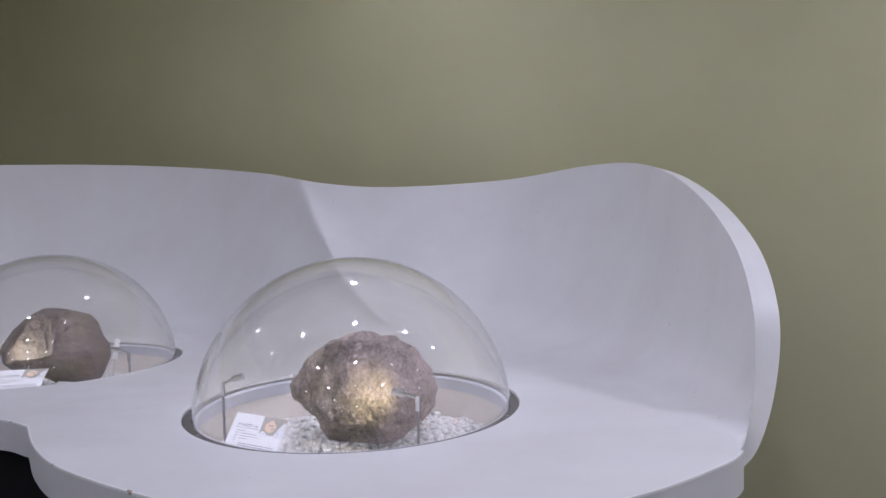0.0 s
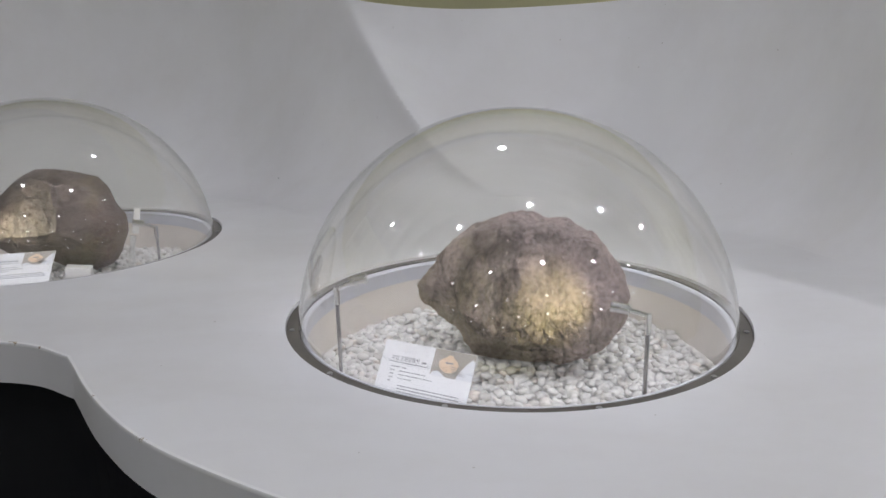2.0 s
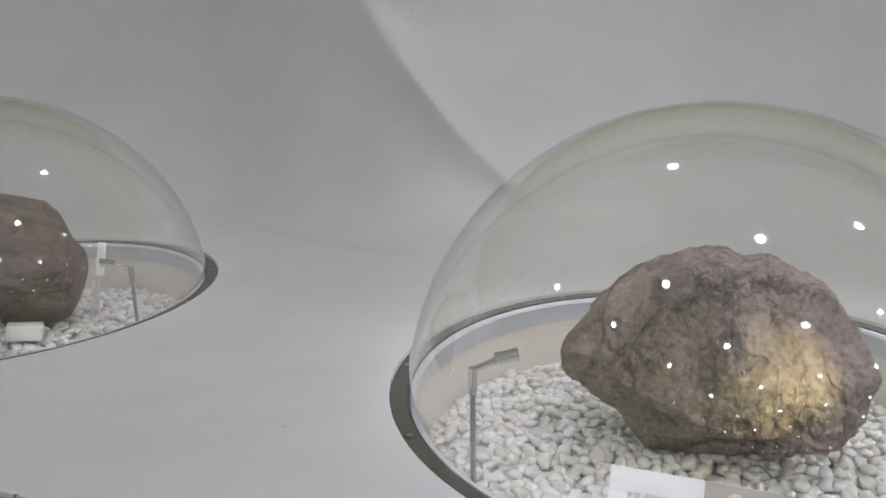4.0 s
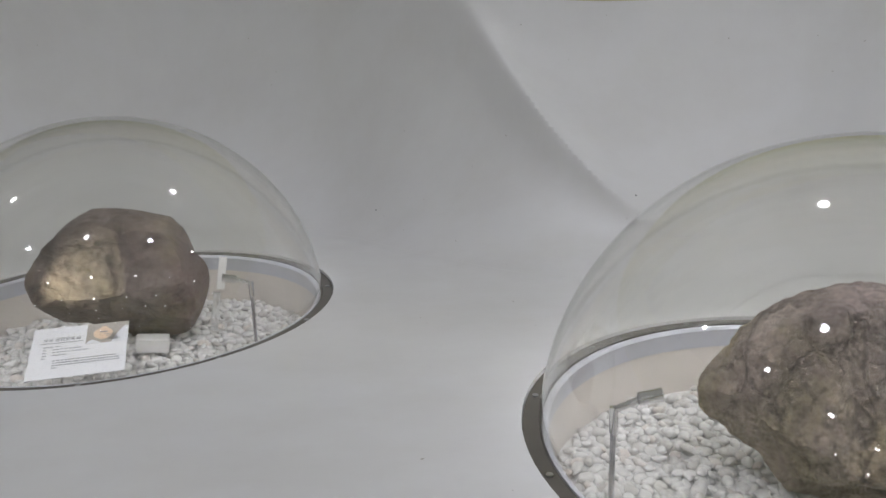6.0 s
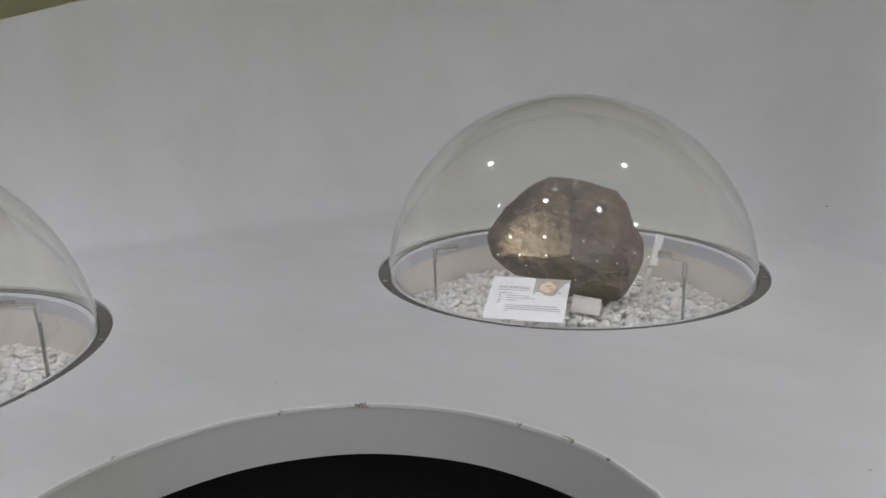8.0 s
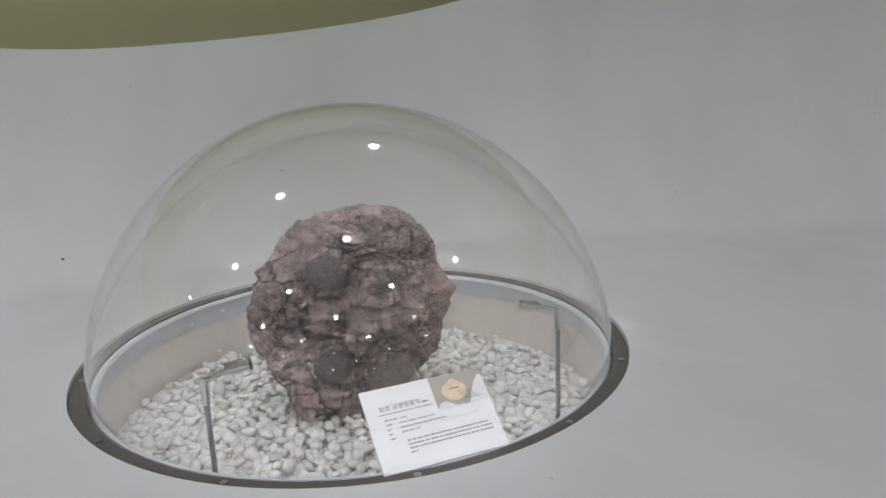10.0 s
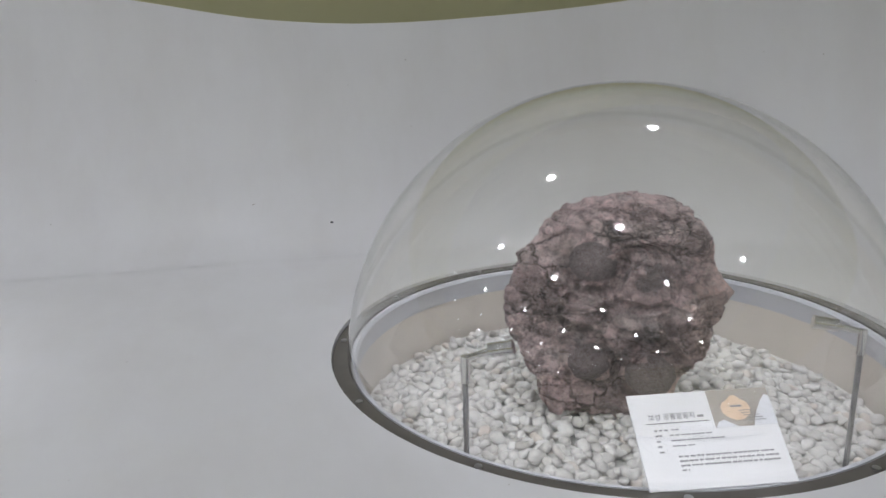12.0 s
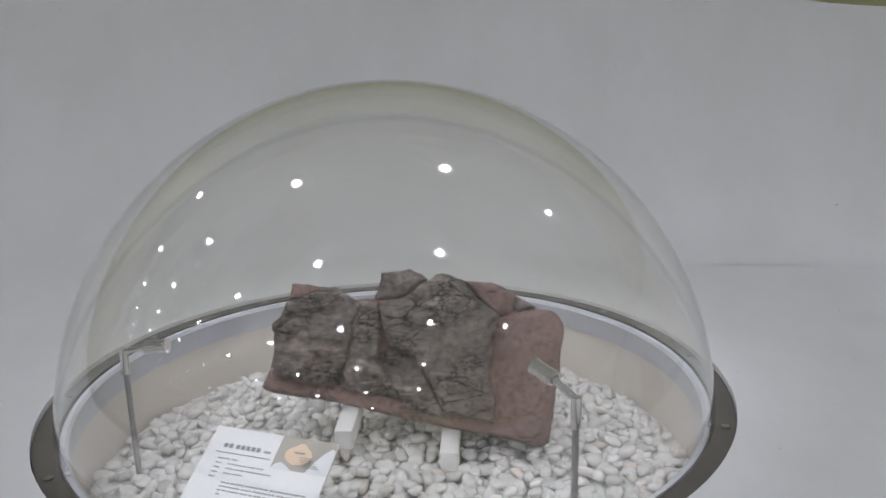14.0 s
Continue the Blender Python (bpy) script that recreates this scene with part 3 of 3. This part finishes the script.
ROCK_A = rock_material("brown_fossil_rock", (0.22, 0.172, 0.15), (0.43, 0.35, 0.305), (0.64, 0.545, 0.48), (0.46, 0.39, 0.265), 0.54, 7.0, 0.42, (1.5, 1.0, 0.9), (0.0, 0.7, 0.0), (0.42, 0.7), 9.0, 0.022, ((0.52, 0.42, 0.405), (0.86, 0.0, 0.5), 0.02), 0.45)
ROCK_B = rock_material("dark_brown_rock", (0.11, 0.085, 0.074), (0.20, 0.158, 0.137), (0.31, 0.253, 0.222), (0.28, 0.228, 0.16), 0.53, 4.0, 0.45, (1.0, 1.0, 1.7), (0.0, 0.35, 0.0), (0.30, 0.55), 6.0, 0.012, ((0.235, 0.168, 0.155), (0.95, 0.0, -0.3), 0.11), 0.3)
ROCK_C = rock_material("purple_brown_rock", (0.30, 0.225, 0.222), (0.68, 0.53, 0.525), (0.88, 0.78, 0.75), (0.42, 0.385, 0.39), 0.58, 8.0, 0.7, (1.0, 1.0, 2.0), (0.05, -0.2, 0.0), (0.22, 0.48), 10.0, 0.030, ((0.78, 0.60, 0.545), (0.95, 0.0, -0.3), 0.13), 0.8)
RED_ROCK = rock_material("red_sandstone", (0.20, 0.13, 0.115), (0.335, 0.228, 0.204), (0.44, 0.315, 0.285), (0.27, 0.182, 0.165), 0.6, 5.0, 0.15, (1.0, 1.0, 1.5), (0.0, 0.0, 0.0), (0.45, 0.7), 9.0, 0.010, None, 0.3)
GREY_ROCK = rock_material("grey_fossil_shell", (0.18, 0.152, 0.14), (0.345, 0.295, 0.272), (0.47, 0.405, 0.372), (0.39, 0.285, 0.255), 0.60, 14.0, 0.95, (1.0, 1.0, 2.6), (0.0, 0.22, 0.0), (0.42, 0.7), 17.0, 0.018, None, 0.45)
EGG_ROCK = rock_material("dark_grey_fossil_egg", (0.24, 0.19, 0.192), (0.52, 0.44, 0.44), (0.55, 0.47, 0.47), (0.33, 0.25, 0.25), 0.55, 9.0, 0.7, (1.0, 1.0, 1.5), (0.0, 0.3, 0.0), (0.3, 0.55), 9.0, 0.016, None, 0.5)


def rock_middle(outline):
    return sum(p[0] for p in outline) / len(outline), sum(p[1] for p in outline) / len(outline)


def outlined_rock(outline, front, back, seed, mat, at, label, smooth=40, **more):
    radii, cx, cy = poly_radii(outline, 90)
    x, y, z, turn = at
    m = pose(x, y, z, 0, 0, turn) @ pose(cx, 0, cy)
    ob = part("rock_specimen", rock_body(radii, front, back, seed, **more), mat, None, "", smooth, m)
    return tagged(ob, label, "rock specimen", "fossil rocks under the domes")


def rock_a():
    outline = [(-0.243, -0.014), (-0.233, 0.011), (-0.201, 0.051), (-0.187, 0.077), (-0.15, 0.105), (-0.11, 0.129), (-0.077, 0.145), (-0.038, 0.16), (0.008, 0.165), (0.054, 0.155), (0.095, 0.153), (0.13, 0.13), (0.16, 0.125), (0.182, 0.099), (0.204, 0.075), (0.222, 0.048), (0.237, 0.015), (0.241, -0.01), (0.234, -0.03), (0.241, -0.05), (0.224, -0.074), (0.196, -0.101), (0.16, -0.127), (0.122, -0.148), (0.067, -0.158), (0.011, -0.168), (-0.029, -0.175), (-0.063, -0.174), (-0.093, -0.161), (-0.116, -0.132), (-0.146, -0.095), (-0.182, -0.076), (-0.209, -0.054), (-0.232, -0.04)]
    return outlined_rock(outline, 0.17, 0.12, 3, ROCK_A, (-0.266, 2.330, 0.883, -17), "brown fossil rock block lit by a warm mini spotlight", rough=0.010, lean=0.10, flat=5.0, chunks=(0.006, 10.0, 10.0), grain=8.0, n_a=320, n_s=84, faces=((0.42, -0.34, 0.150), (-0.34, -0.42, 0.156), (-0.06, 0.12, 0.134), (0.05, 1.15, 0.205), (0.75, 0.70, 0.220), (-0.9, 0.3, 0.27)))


def rock_b():
    outline = [(-0.225, 0.017), (-0.217, 0.037), (-0.192, 0.074), (-0.166, 0.104), (-0.131, 0.137), (-0.095, 0.163), (-0.054, 0.184), (-0.0, 0.182), (0.056, 0.174), (0.094, 0.16), (0.131, 0.148), (0.156, 0.119), (0.169, 0.091), (0.18, 0.053), (0.202, 0.019), (0.207, -0.028), (0.193, -0.067), (0.173, -0.107), (0.152, -0.137), (0.102, -0.149), (0.09, -0.169), (0.069, -0.197), (0.033, -0.2), (0.011, -0.193), (0.006, -0.14), (-0.027, -0.112), (-0.092, -0.098), (-0.155, -0.09), (-0.192, -0.055), (-0.218, -0.019)]
    return outlined_rock(outline, 0.20, 0.10, 8, ROCK_B, (-1.680, 3.147, 0.868, 16), "smooth dark brown rounded fossil rock among white pebbles", rough=0.005, lean=0.10, flat=3.2, chunks=(0.002, 9.0, 9.0), grain=8.0, n_a=300, n_s=76, faces=((0.75, -0.30, 0.175), (-0.20, -0.38, 0.185), (-0.25, 0.30, 0.175), (0.40, 1.1, 0.150), (-1.3, 0.0, 0.330)))


def rock_c():
    outline = [(-0.194, 0.014), (-0.181, 0.04), (-0.167, 0.073), (-0.141, 0.117), (-0.116, 0.155), (-0.088, 0.176), (-0.041, 0.184), (-0.005, 0.191), (0.032, 0.197), (0.068, 0.194), (0.104, 0.182), (0.128, 0.173), (0.159, 0.134), (0.175, 0.1), (0.181, 0.069), (0.199, 0.032), (0.198, 0.01), (0.172, -0.022), (0.16, -0.05), (0.14, -0.096), (0.122, -0.135), (0.098, -0.182), (0.041, -0.201), (-0.003, -0.199), (-0.054, -0.195), (-0.093, -0.195), (-0.109, -0.175), (-0.116, -0.155), (-0.125, -0.122), (-0.157, -0.077), (-0.179, -0.051), (-0.192, -0.025)]
    eggs = ((-0.036, 0.092, 0.050, -0.011), (0.050, 0.066, 0.048, -0.009), (0.064, -0.098, 0.054, -0.013), (-0.038, -0.080, 0.046, -0.008), (-0.048, 0.005, 0.036, -0.010), (-0.105, 0.070, 0.03, -0.008))
    rock = outlined_rock(outline, 0.085, 0.10, 21, ROCK_C, (-2.700, 1.825, 0.897, 62), "purple-brown layered fossil nest rock standing upright", rough=0.012, lean=0.10, flat=5.0, layers=0.008, dents=eggs, facets=6, grain=8.0, chunks=(0.013, 10.0, 18.0), n_a=400, n_s=100)
    cx, cz = rock_middle(outline)
    for k, (x, z, r, turn) in enumerate(((-0.036, 0.092, 0.040, 20), (0.050, 0.066, 0.038, -40), (0.064, -0.098, 0.042, 10), (-0.038, -0.080, 0.036, -15))):
        bm = bmesh.new()
        bmesh.ops.create_icosphere(bm, subdivisions=4, radius=1)
        for v in bm.verts:
            v.co *= 1 + 0.10 * noise.fractal(v.co * 2.2 + Vector((7 * k, 3, 1)), 0.8, 2.1, 4)
        part("fossil_egg", bm, EGG_ROCK, rock, "rounded dark grey fossil egg", 50, pose(x - cx, -0.057 + 0.1 * (z - cz), z - cz, 0, turn, 0) @ Matrix.Diagonal((r, 0.024, r * 0.86, 1)))
    return rock


def rock_d():
    thing = empty("rock_specimen", pose(-2.807, 0.293, 0.84, -20, 0, 91))
    P00, P10, P11, P01 = Vector((-0.224, -0.025)), Vector((0.225, -0.115)), Vector((0.268, 0.10)), Vector((-0.165, 0.165))

    def at(u, v):
        v *= 0.91 - 0.05 * u
        p = (P00 * (1 - u) + P10 * u) * (1 - v) + (P01 * (1 - u) + P11 * u) * v
        return (p.x, p.y)

    def plate(name, outline, y, front, back, seed, mat, label, rough=0.008, flat=9, layers=0.0, n=110, grain=8.0, grow=1.0):
        radii, cx, cy = poly_radii([at(*p) for p in outline], 240)
        radii = [r * grow for r in radii]
        part(name, rock_body(radii, front, back, seed, rough, 0.0, flat, layers, grain, n, 34), mat, thing, label, 40, pose(cx, y, cy))

    plate("slab", [(0.0, 0.0), (0.006, 0.175), (-0.006, 0.618), (0.014, 0.869), (0.133, 0.859), (0.505, 1.045), (0.748, 0.96), (0.826, 1.085), (0.952, 1.131), (1.001, 1.001), (1.017, 0.612), (1.022, 0.045), (0.988, -0.013), (0.844, 0.001), (0.48, -0.008), (0.219, -0.001), (0.026, -0.022)], 0.045, 0.035, 0.05, 31, RED_ROCK, "red sandstone slab", 0.005, 22, n=240)
    shell_plate = dict(grow=1.03, rough=0.006, flat=18, layers=0.007, grain=11.0, n=200)
    plate("fossil_fragment", [(0.009, 0.797), (0.095, 0.91), (0.158, 0.993), (0.25, 0.918), (0.273, 0.757), (0.275, 0.482), (0.279, 0.174), (0.18, 0.125), (0.074, 0.141), (0.015, 0.318), (-0.003, 0.585)], 0.020, 0.026, 0.03, 32, GREY_ROCK, "cracked grey eggshell plate", **shell_plate)
    plate("fossil_fragment", [(0.27, 0.894), (0.334, 0.926), (0.366, 0.735), (0.384, 0.433), (0.434, 0.32), (0.514, 0.171), (0.412, 0.154), (0.29, 0.173), (0.284, 0.521)], 0.022, 0.024, 0.03, 33, GREY_ROCK, "cracked grey eggshell plate", **shell_plate)
    plate("fossil_fragment", [(0.356, 0.902), (0.43, 1.008), (0.47, 1.131), (0.533, 1.218), (0.611, 1.213), (0.666, 1.126), (0.752, 0.979), (0.761, 0.829), (0.759, 0.518), (0.798, 0.33), (0.831, 0.123), (0.727, 0.122), (0.65, 0.118), (0.574, 0.356), (0.509, 0.548), (0.423, 0.557), (0.373, 0.738)], 0.018, 0.032, 0.03, 35, GREY_ROCK, "cracked grey eggshell plate", **shell_plate)
    plate("fossil_fragment", [(0.399, 0.441), (0.425, 0.54), (0.506, 0.512), (0.561, 0.35), (0.634, 0.117), (0.521, 0.164), (0.448, 0.31)], 0.022, 0.022, 0.03, 34, GREY_ROCK, "cracked grey eggshell plate", **{**shell_plate, "grow": 1.22})
    plate("rock_chunk", [(0.308, 0.93), (0.308, 1.188), (0.403, 1.284), (0.482, 1.206), (0.429, 1.025), (0.361, 0.922)], 0.042, 0.03, 0.03, 36, GREY_ROCK, "dull purple-grey rock chunk", 0.010, 5)
    plate("rock_chunk", [(0.012, 0.799), (0.007, 0.969), (0.088, 0.975), (0.152, 0.99), (0.098, 0.883)], 0.03, 0.03, 0.03, 37, RED_ROCK, "dull red rock chunk", 0.010, 5)
    plate("rock_chunk", [(0.615, 1.239), (0.704, 1.266), (0.802, 1.194), (0.81, 0.991), (0.758, 0.983), (0.666, 1.126)], 0.032, 0.03, 0.03, 38, RED_ROCK, "dark red rock chunk", 0.010, 5)
    # the last piece is added where the slab only has a dark crevice
    plate("rock_chunk", [(0.78, 1.218), (0.83, 1.174), (0.893, 1.129), (0.819, 1.03)], 0.038, 0.028, 0.03, 39, GREY_ROCK, "grey chip standing in for a dark crevice", 0.010, 5)
    return tagged(thing, "red sandstone slab with cracked grey fossil eggshell plates", "rock specimen", "fossil rocks under the domes")


rock_a(), rock_b(), rock_c(), rock_d()


# ---- supports under the rocks ----
def stand(at, turn, pegs, mat, label, plate=(0.16, 0.10)):
    thing = empty("specimen_stand", pose(at.x, at.y, 0, 0, 0, turn))
    part("base_plate", box(plate[0], plate[1], 0.008, pose(0, 0.03, 0.706), 0.002), mat, thing)
    for x, y, top, r in pegs:
        part("peg", rod((x, y, 0.70), (x, y, top), r, 20), mat, thing, "", 40)
    return tagged(thing, label, "stand", "supports under the rocks")


stand(WELLS[0], -15, [(-0.075, 0.03, 0.80, 0.010), (0.10, 0.02, 0.79, 0.018), (0.02, 0.09, 0.82, 0.010)], STAND, "small clear acrylic stand among pebbles below a rock")
stand(WELLS[2], 62, [(-0.06, -0.03, 0.76, 0.012), (0.03, 0.0, 0.77, 0.012), (0.0, 0.06, 0.80, 0.010)], STAND, "small clear acrylic stand among pebbles below a rock")


def cradle():
    thing = empty("specimen_stand", pose(-2.807, 0.293, 0, 0, 0, 91))
    part("base_plate", box(0.26, 0.12, 0.008, pose(0.0, 0.06, 0.706), 0.002), STAND, thing)
    for x, z in ((-0.075, 0.765), (0.082, 0.730)):
        part("bar", box(0.03, 0.13, 0.034, pose(x, 0.0, z, 4, 0, 0), 0.008), WHITE_PLASTIC, thing, "white rounded support bar", 40)
        part("leg", box(0.02, 0.02, z - 0.70, pose(x, 0.05, 0.5 * (z + 0.70)), 0.002), STAND, thing)
    return tagged(thing, "white barred acrylic cradle standing on white pebbles", "stand", "supports under the rocks")


cradle()


def wedge():
    bm = box(0.075, 0.05, 0.032, pose(0, 0, 0.745, 0, 8, 0), 0.003)
    ob = part("support_wedge", bm, WHITE_PLASTIC, None, "", 40, pose(-1.580, 3.020, 0, 0, 0, 16))
    tagged(ob, "white plastic wedge under the dark brown rock", "stand", "supports under the rocks")
    ob = part("support_plate", box(0.020, 0.005, 0.085, pose(0.004, 0, 0.872, 0, 10, 0), 0.002), WHITE_PLASTIC, None, "", 40, pose(-1.443, 3.165, 0, 0, 0, 16))
    part("stem", box(0.018, 0.004, 0.145, pose(-0.024, 0, 0.752, 0, 10, 0), 0.001), STAND, ob, "clear acrylic stem", 40)
    tagged(ob, "narrow white plastic plate leaning beside the rock", "stand", "supports under the rocks")


wedge()


# ---- small spotlights on thin poles ----
def mini_spotlight(x, y, top, turn, rise=18.0, lit=0.0, aim=(1.0, 0.0, -0.2), glow=(1.0, 0.95, 0.40)):
    """turn: the heading of its arm."""
    thing = empty("mini_spotlight", pose(x, y, 0, 0, 0, turn))
    part("pole", rod((0, 0, 0.655), (0, 0, top), 0.0042, 12), STEEL, thing, "", 40)
    part("collar", rod((0, 0, top - 0.035), (0, 0, top + 0.004), 0.0062, 14), CHROME, thing, "", 40)
    ca, sa = math.cos(radians(rise)), math.sin(radians(rise))
    joint = (0.040 * ca, 0, top + 0.040 * sa)
    part("arm", rod((0, 0, top), joint, 0.0048, 12), CHROME, thing, "", 40)
    end = (joint[0] + 0.030 * math.cos(radians(rise * 0.6)), 0, joint[2] + 0.030 * math.sin(radians(rise * 0.6)))
    head = part("head", rod((joint[0] - 0.004, 0, joint[2]), end, 0.0098, 20), CHROME, thing, "chrome lamp head", 40)
    fins = bmesh.new()
    for s, wide in ((0.02, 0.06), (0.30, 0.03), (0.42, 0.03), (0.86, 0.14)):
        p = Vector(joint).lerp(Vector(end), s)
        q = Vector(joint).lerp(Vector(end), s + wide)
        rod(p, q, 0.0105, 20, bm=fins)
    part("band", fins, CHROME, head, "", 40)
    part("knuckle", box(0.012, 0.012, 0.012, pose(*joint), 0.003), STEEL, thing, "", 40)
    if lit:
        data = bpy.data.lights.new("mini_spotlight_lamp", "SPOT")
        data.energy, data.color, data.spot_size, data.spot_blend, data.shadow_soft_size = lit, glow, radians(66), 0.9, 0.008
        lamp = new("mini_spotlight_lamp", data)
        w = pose(x, y, 0, 0, 0, turn)
        eye = w @ Vector((end[0] + 0.012, 0, end[2]))
        lamp.matrix_basis = look(eye, eye + (w.to_3x3() @ Vector(aim)))
    return tagged(thing, "chrome mini spotlight on a thin pole among pebbles", "spotlight", "mini spotlights beside the rocks")


mini_spotlight(-0.668, 2.246, 0.915, -6, 24)
mini_spotlight(-0.069, 2.014, 0.922, 163, 14, 1.8, (1.0, -1.1, -0.42))
mini_spotlight(-2.023, 3.006, 0.852, 12, 10, 3.8, (1.0, -0.28, 0.24), (1.0, 0.9, 0.62))
mini_spotlight(-1.350, 3.090, 0.866, 190, 20)
mini_spotlight(-2.492, 1.484, 0.932, 60, 22)
mini_spotlight(-2.402, 2.069, 0.924, 240, 12)
mini_spotlight(-2.740, -0.101, 0.901, 88, 10)
mini_spotlight(-2.549, 0.538, 0.919, 226, 24)


# ---- information cards ----
def text_mesh(words, size, mat, parent, m, name="title"):
    curve = bpy.data.curves.new(name, "FONT")
    curve.body, curve.size, curve.resolution_u = words, size, 3
    source = bpy.data.objects.new(name, curve)
    scene.collection.objects.link(source)
    mesh = bpy.data.meshes.new_from_object(source.evaluated_get(bpy.context.evaluated_depsgraph_get()))
    bpy.data.objects.remove(source)
    mesh.materials.clear()
    mesh.materials.append(mat)
    ob = new(name, mesh)
    ob.parent, ob.matrix_basis = parent, m
    return ob


def info_card(corner, turn, tilt, width, height, title="", right=False, seed=1):
    """corner: the upper left corner of the card, or with right the upper right one."""
    rng = random.Random(seed)
    shift = -width / 2 if right else width / 2
    face = pose(*corner, 0, 0, turn) @ pose(0, 0, 0, tilt, 0, 0) @ pose(shift, 0, 0)
    thing = empty("info_card", face)
    part("panel", box(width, height, 0.003, pose(0, -height / 2, -0.0015), 0.0006), CARD, thing)
    w, h = width, height
    part("holder", box(w * 0.5, 0.004, 0.05, pose(0, -h * 0.35, -0.030, -tilt * 0.5, 0, 0)), STAND, thing, "clear acrylic holder")
    drop = corner[2] - h * math.sin(radians(tilt)) * 0.5 - 0.69
    foot = bmesh.new()
    back = face.to_3x3().inverted() @ Vector((0, 0, -1))
    for x in (-w * 0.3, w * 0.3):
        p = Vector((x, -h * 0.5, -0.004))
        rod(p, p + back * drop, 0.004, 10, bm=foot)
    part("holder_leg", foot, STAND, thing, "", 40)
    flat = lambda x0, y0, x1, y1, lift: box(x1 - x0, y1 - y0, 0.0004, pose((x0 + x1) / 2, (y0 + y1) / 2, lift))
    def sheet(name, points, lift, mat, label):
        bm = bmesh.new()
        verts = [bm.verts.new((w * x, -h * y, lift)) for x, y in points]
        mid = bm.verts.new((w * sum(p[0] for p in points) / len(points), -h * sum(p[1] for p in points) / len(points), lift))
        for p, q in zip(verts, verts[1:] + verts[:1]):
            bm.faces.new((mid, q, p))
        bmesh.ops.recalc_face_normals(bm, faces=bm.faces)
        part(name, bm, mat, thing, label)

    sheet("picture_panel", [(0.06, 0.004), (0.498, 0.004), (0.498, 0.41), (0.06, 0.41)], 0.0004, TAUPE, "taupe printed picture panel")
    sheet("print", [(0.33, 0.41), (0.36, 0.30), (0.42, 0.16), (0.47, 0.08), (0.498, 0.11), (0.498, 0.41)], 0.0009, PALE, "pale grey print")
    sheet("print", [(0.06, 0.41), (0.09, 0.35), (0.13, 0.33), (0.18, 0.37), (0.22, 0.41)], 0.0009, PALE, "pale grey print")
    sheet("print", [(0.13, 0.20), (0.15, 0.15), (0.19, 0.12), (0.22, 0.075), (0.255, 0.075), (0.285, 0.12), (0.325, 0.16), (0.34, 0.22), (0.325, 0.29), (0.28, 0.335), (0.22, 0.35), (0.165, 0.31), (0.135, 0.26)], 0.0014, PEACH, "peach egg-shaped print")
    for k in range(5):
        y = -h * (0.245 + 0.027 * k)
        part("print_line", flat(w * (0.25 + 0.012 * k), y - h * 0.003, w * (0.345 + 0.02 * k), y + h * 0.003, 0.0019), GREY_INK, thing)
    part("print_line", flat(w * 0.20, -h * 0.205, w * 0.28, -h * 0.185, 0.0019), GREY_INK, thing)
    # title, rule and lines of small writing
    if title:
        text_mesh(title, h * 0.074, INK, thing, pose(-w * 0.39, -h * 0.280, 0.0005))
        part("title_mark", flat(-w * 0.045, -h * 0.278, w * 0.0, -h * 0.256, 0.0004), GREY_INK, thing)
    else:
        x = -w * 0.37
        for n_chars in (2, 5):
            for k in range(n_chars):
                part("title_mark", flat(x, -h * 0.258, x + w * 0.032, -h * 0.208, 0.0004), GREY_INK, thing)
                x += w * 0.042
            x += w * 0.016
        part("title_mark", flat(x + w * 0.005, -h * 0.255, x + w * 0.06, -h * 0.230, 0.0004), GREY_INK, thing)
    part("rule", flat(-w * 0.41, -h * 0.325, w * 0.03, -h * 0.319, 0.0004), INK, thing)
    def writing(x0, x1, y, tall):
        bm, x = bmesh.new(), x0
        while x < x1 - 0.008:  # words of short strokes
            step = rng.uniform(0.018, 0.034)
            box(w * (min(x1, x + step) - x), h * tall, 0.0004, pose(w * (x + min(x1, x + step)) / 2, -h * y, 0.0004), bm=bm)
            x += step + rng.choice((0.005, 0.005, 0.013))
        part("text_line", bm, GREY_INK, thing)

    for k, x1 in enumerate((-0.20, 0.02, 0.10, -0.12, -0.31)):
        y = 0.395 + 0.056 * k
        writing(-0.37, -0.325 if k else -0.27, y, 0.016)
        if k < 4:
            writing(-0.27 if k else -0.25, x1, y, 0.013)
    for k, x1 in enumerate((0.41, 0.43, 0.43, -0.20)):
        writing(-0.25, x1, 0.672 + 0.046 * k, 0.016)
    return tagged(thing, "white printed information card with a peach egg picture", "information card", "cards beside the rocks")


info_card((-0.548, 2.007, 0.893), -29, 56, 0.183, 0.116, "보성 공룡알둥지", seed=1)
info_card((-1.767, 2.860, 0.845), 13, 24, 0.190, 0.150, "보성 공룡알둥지", seed=2)
info_card((-2.355, 1.652, 0.912), 79, 40, 0.183, 0.122, "보성 공룡알둥지", seed=3)
info_card((-2.652, 0.068, 0.829), 75, 31, 0.183, 0.116, seed=4)
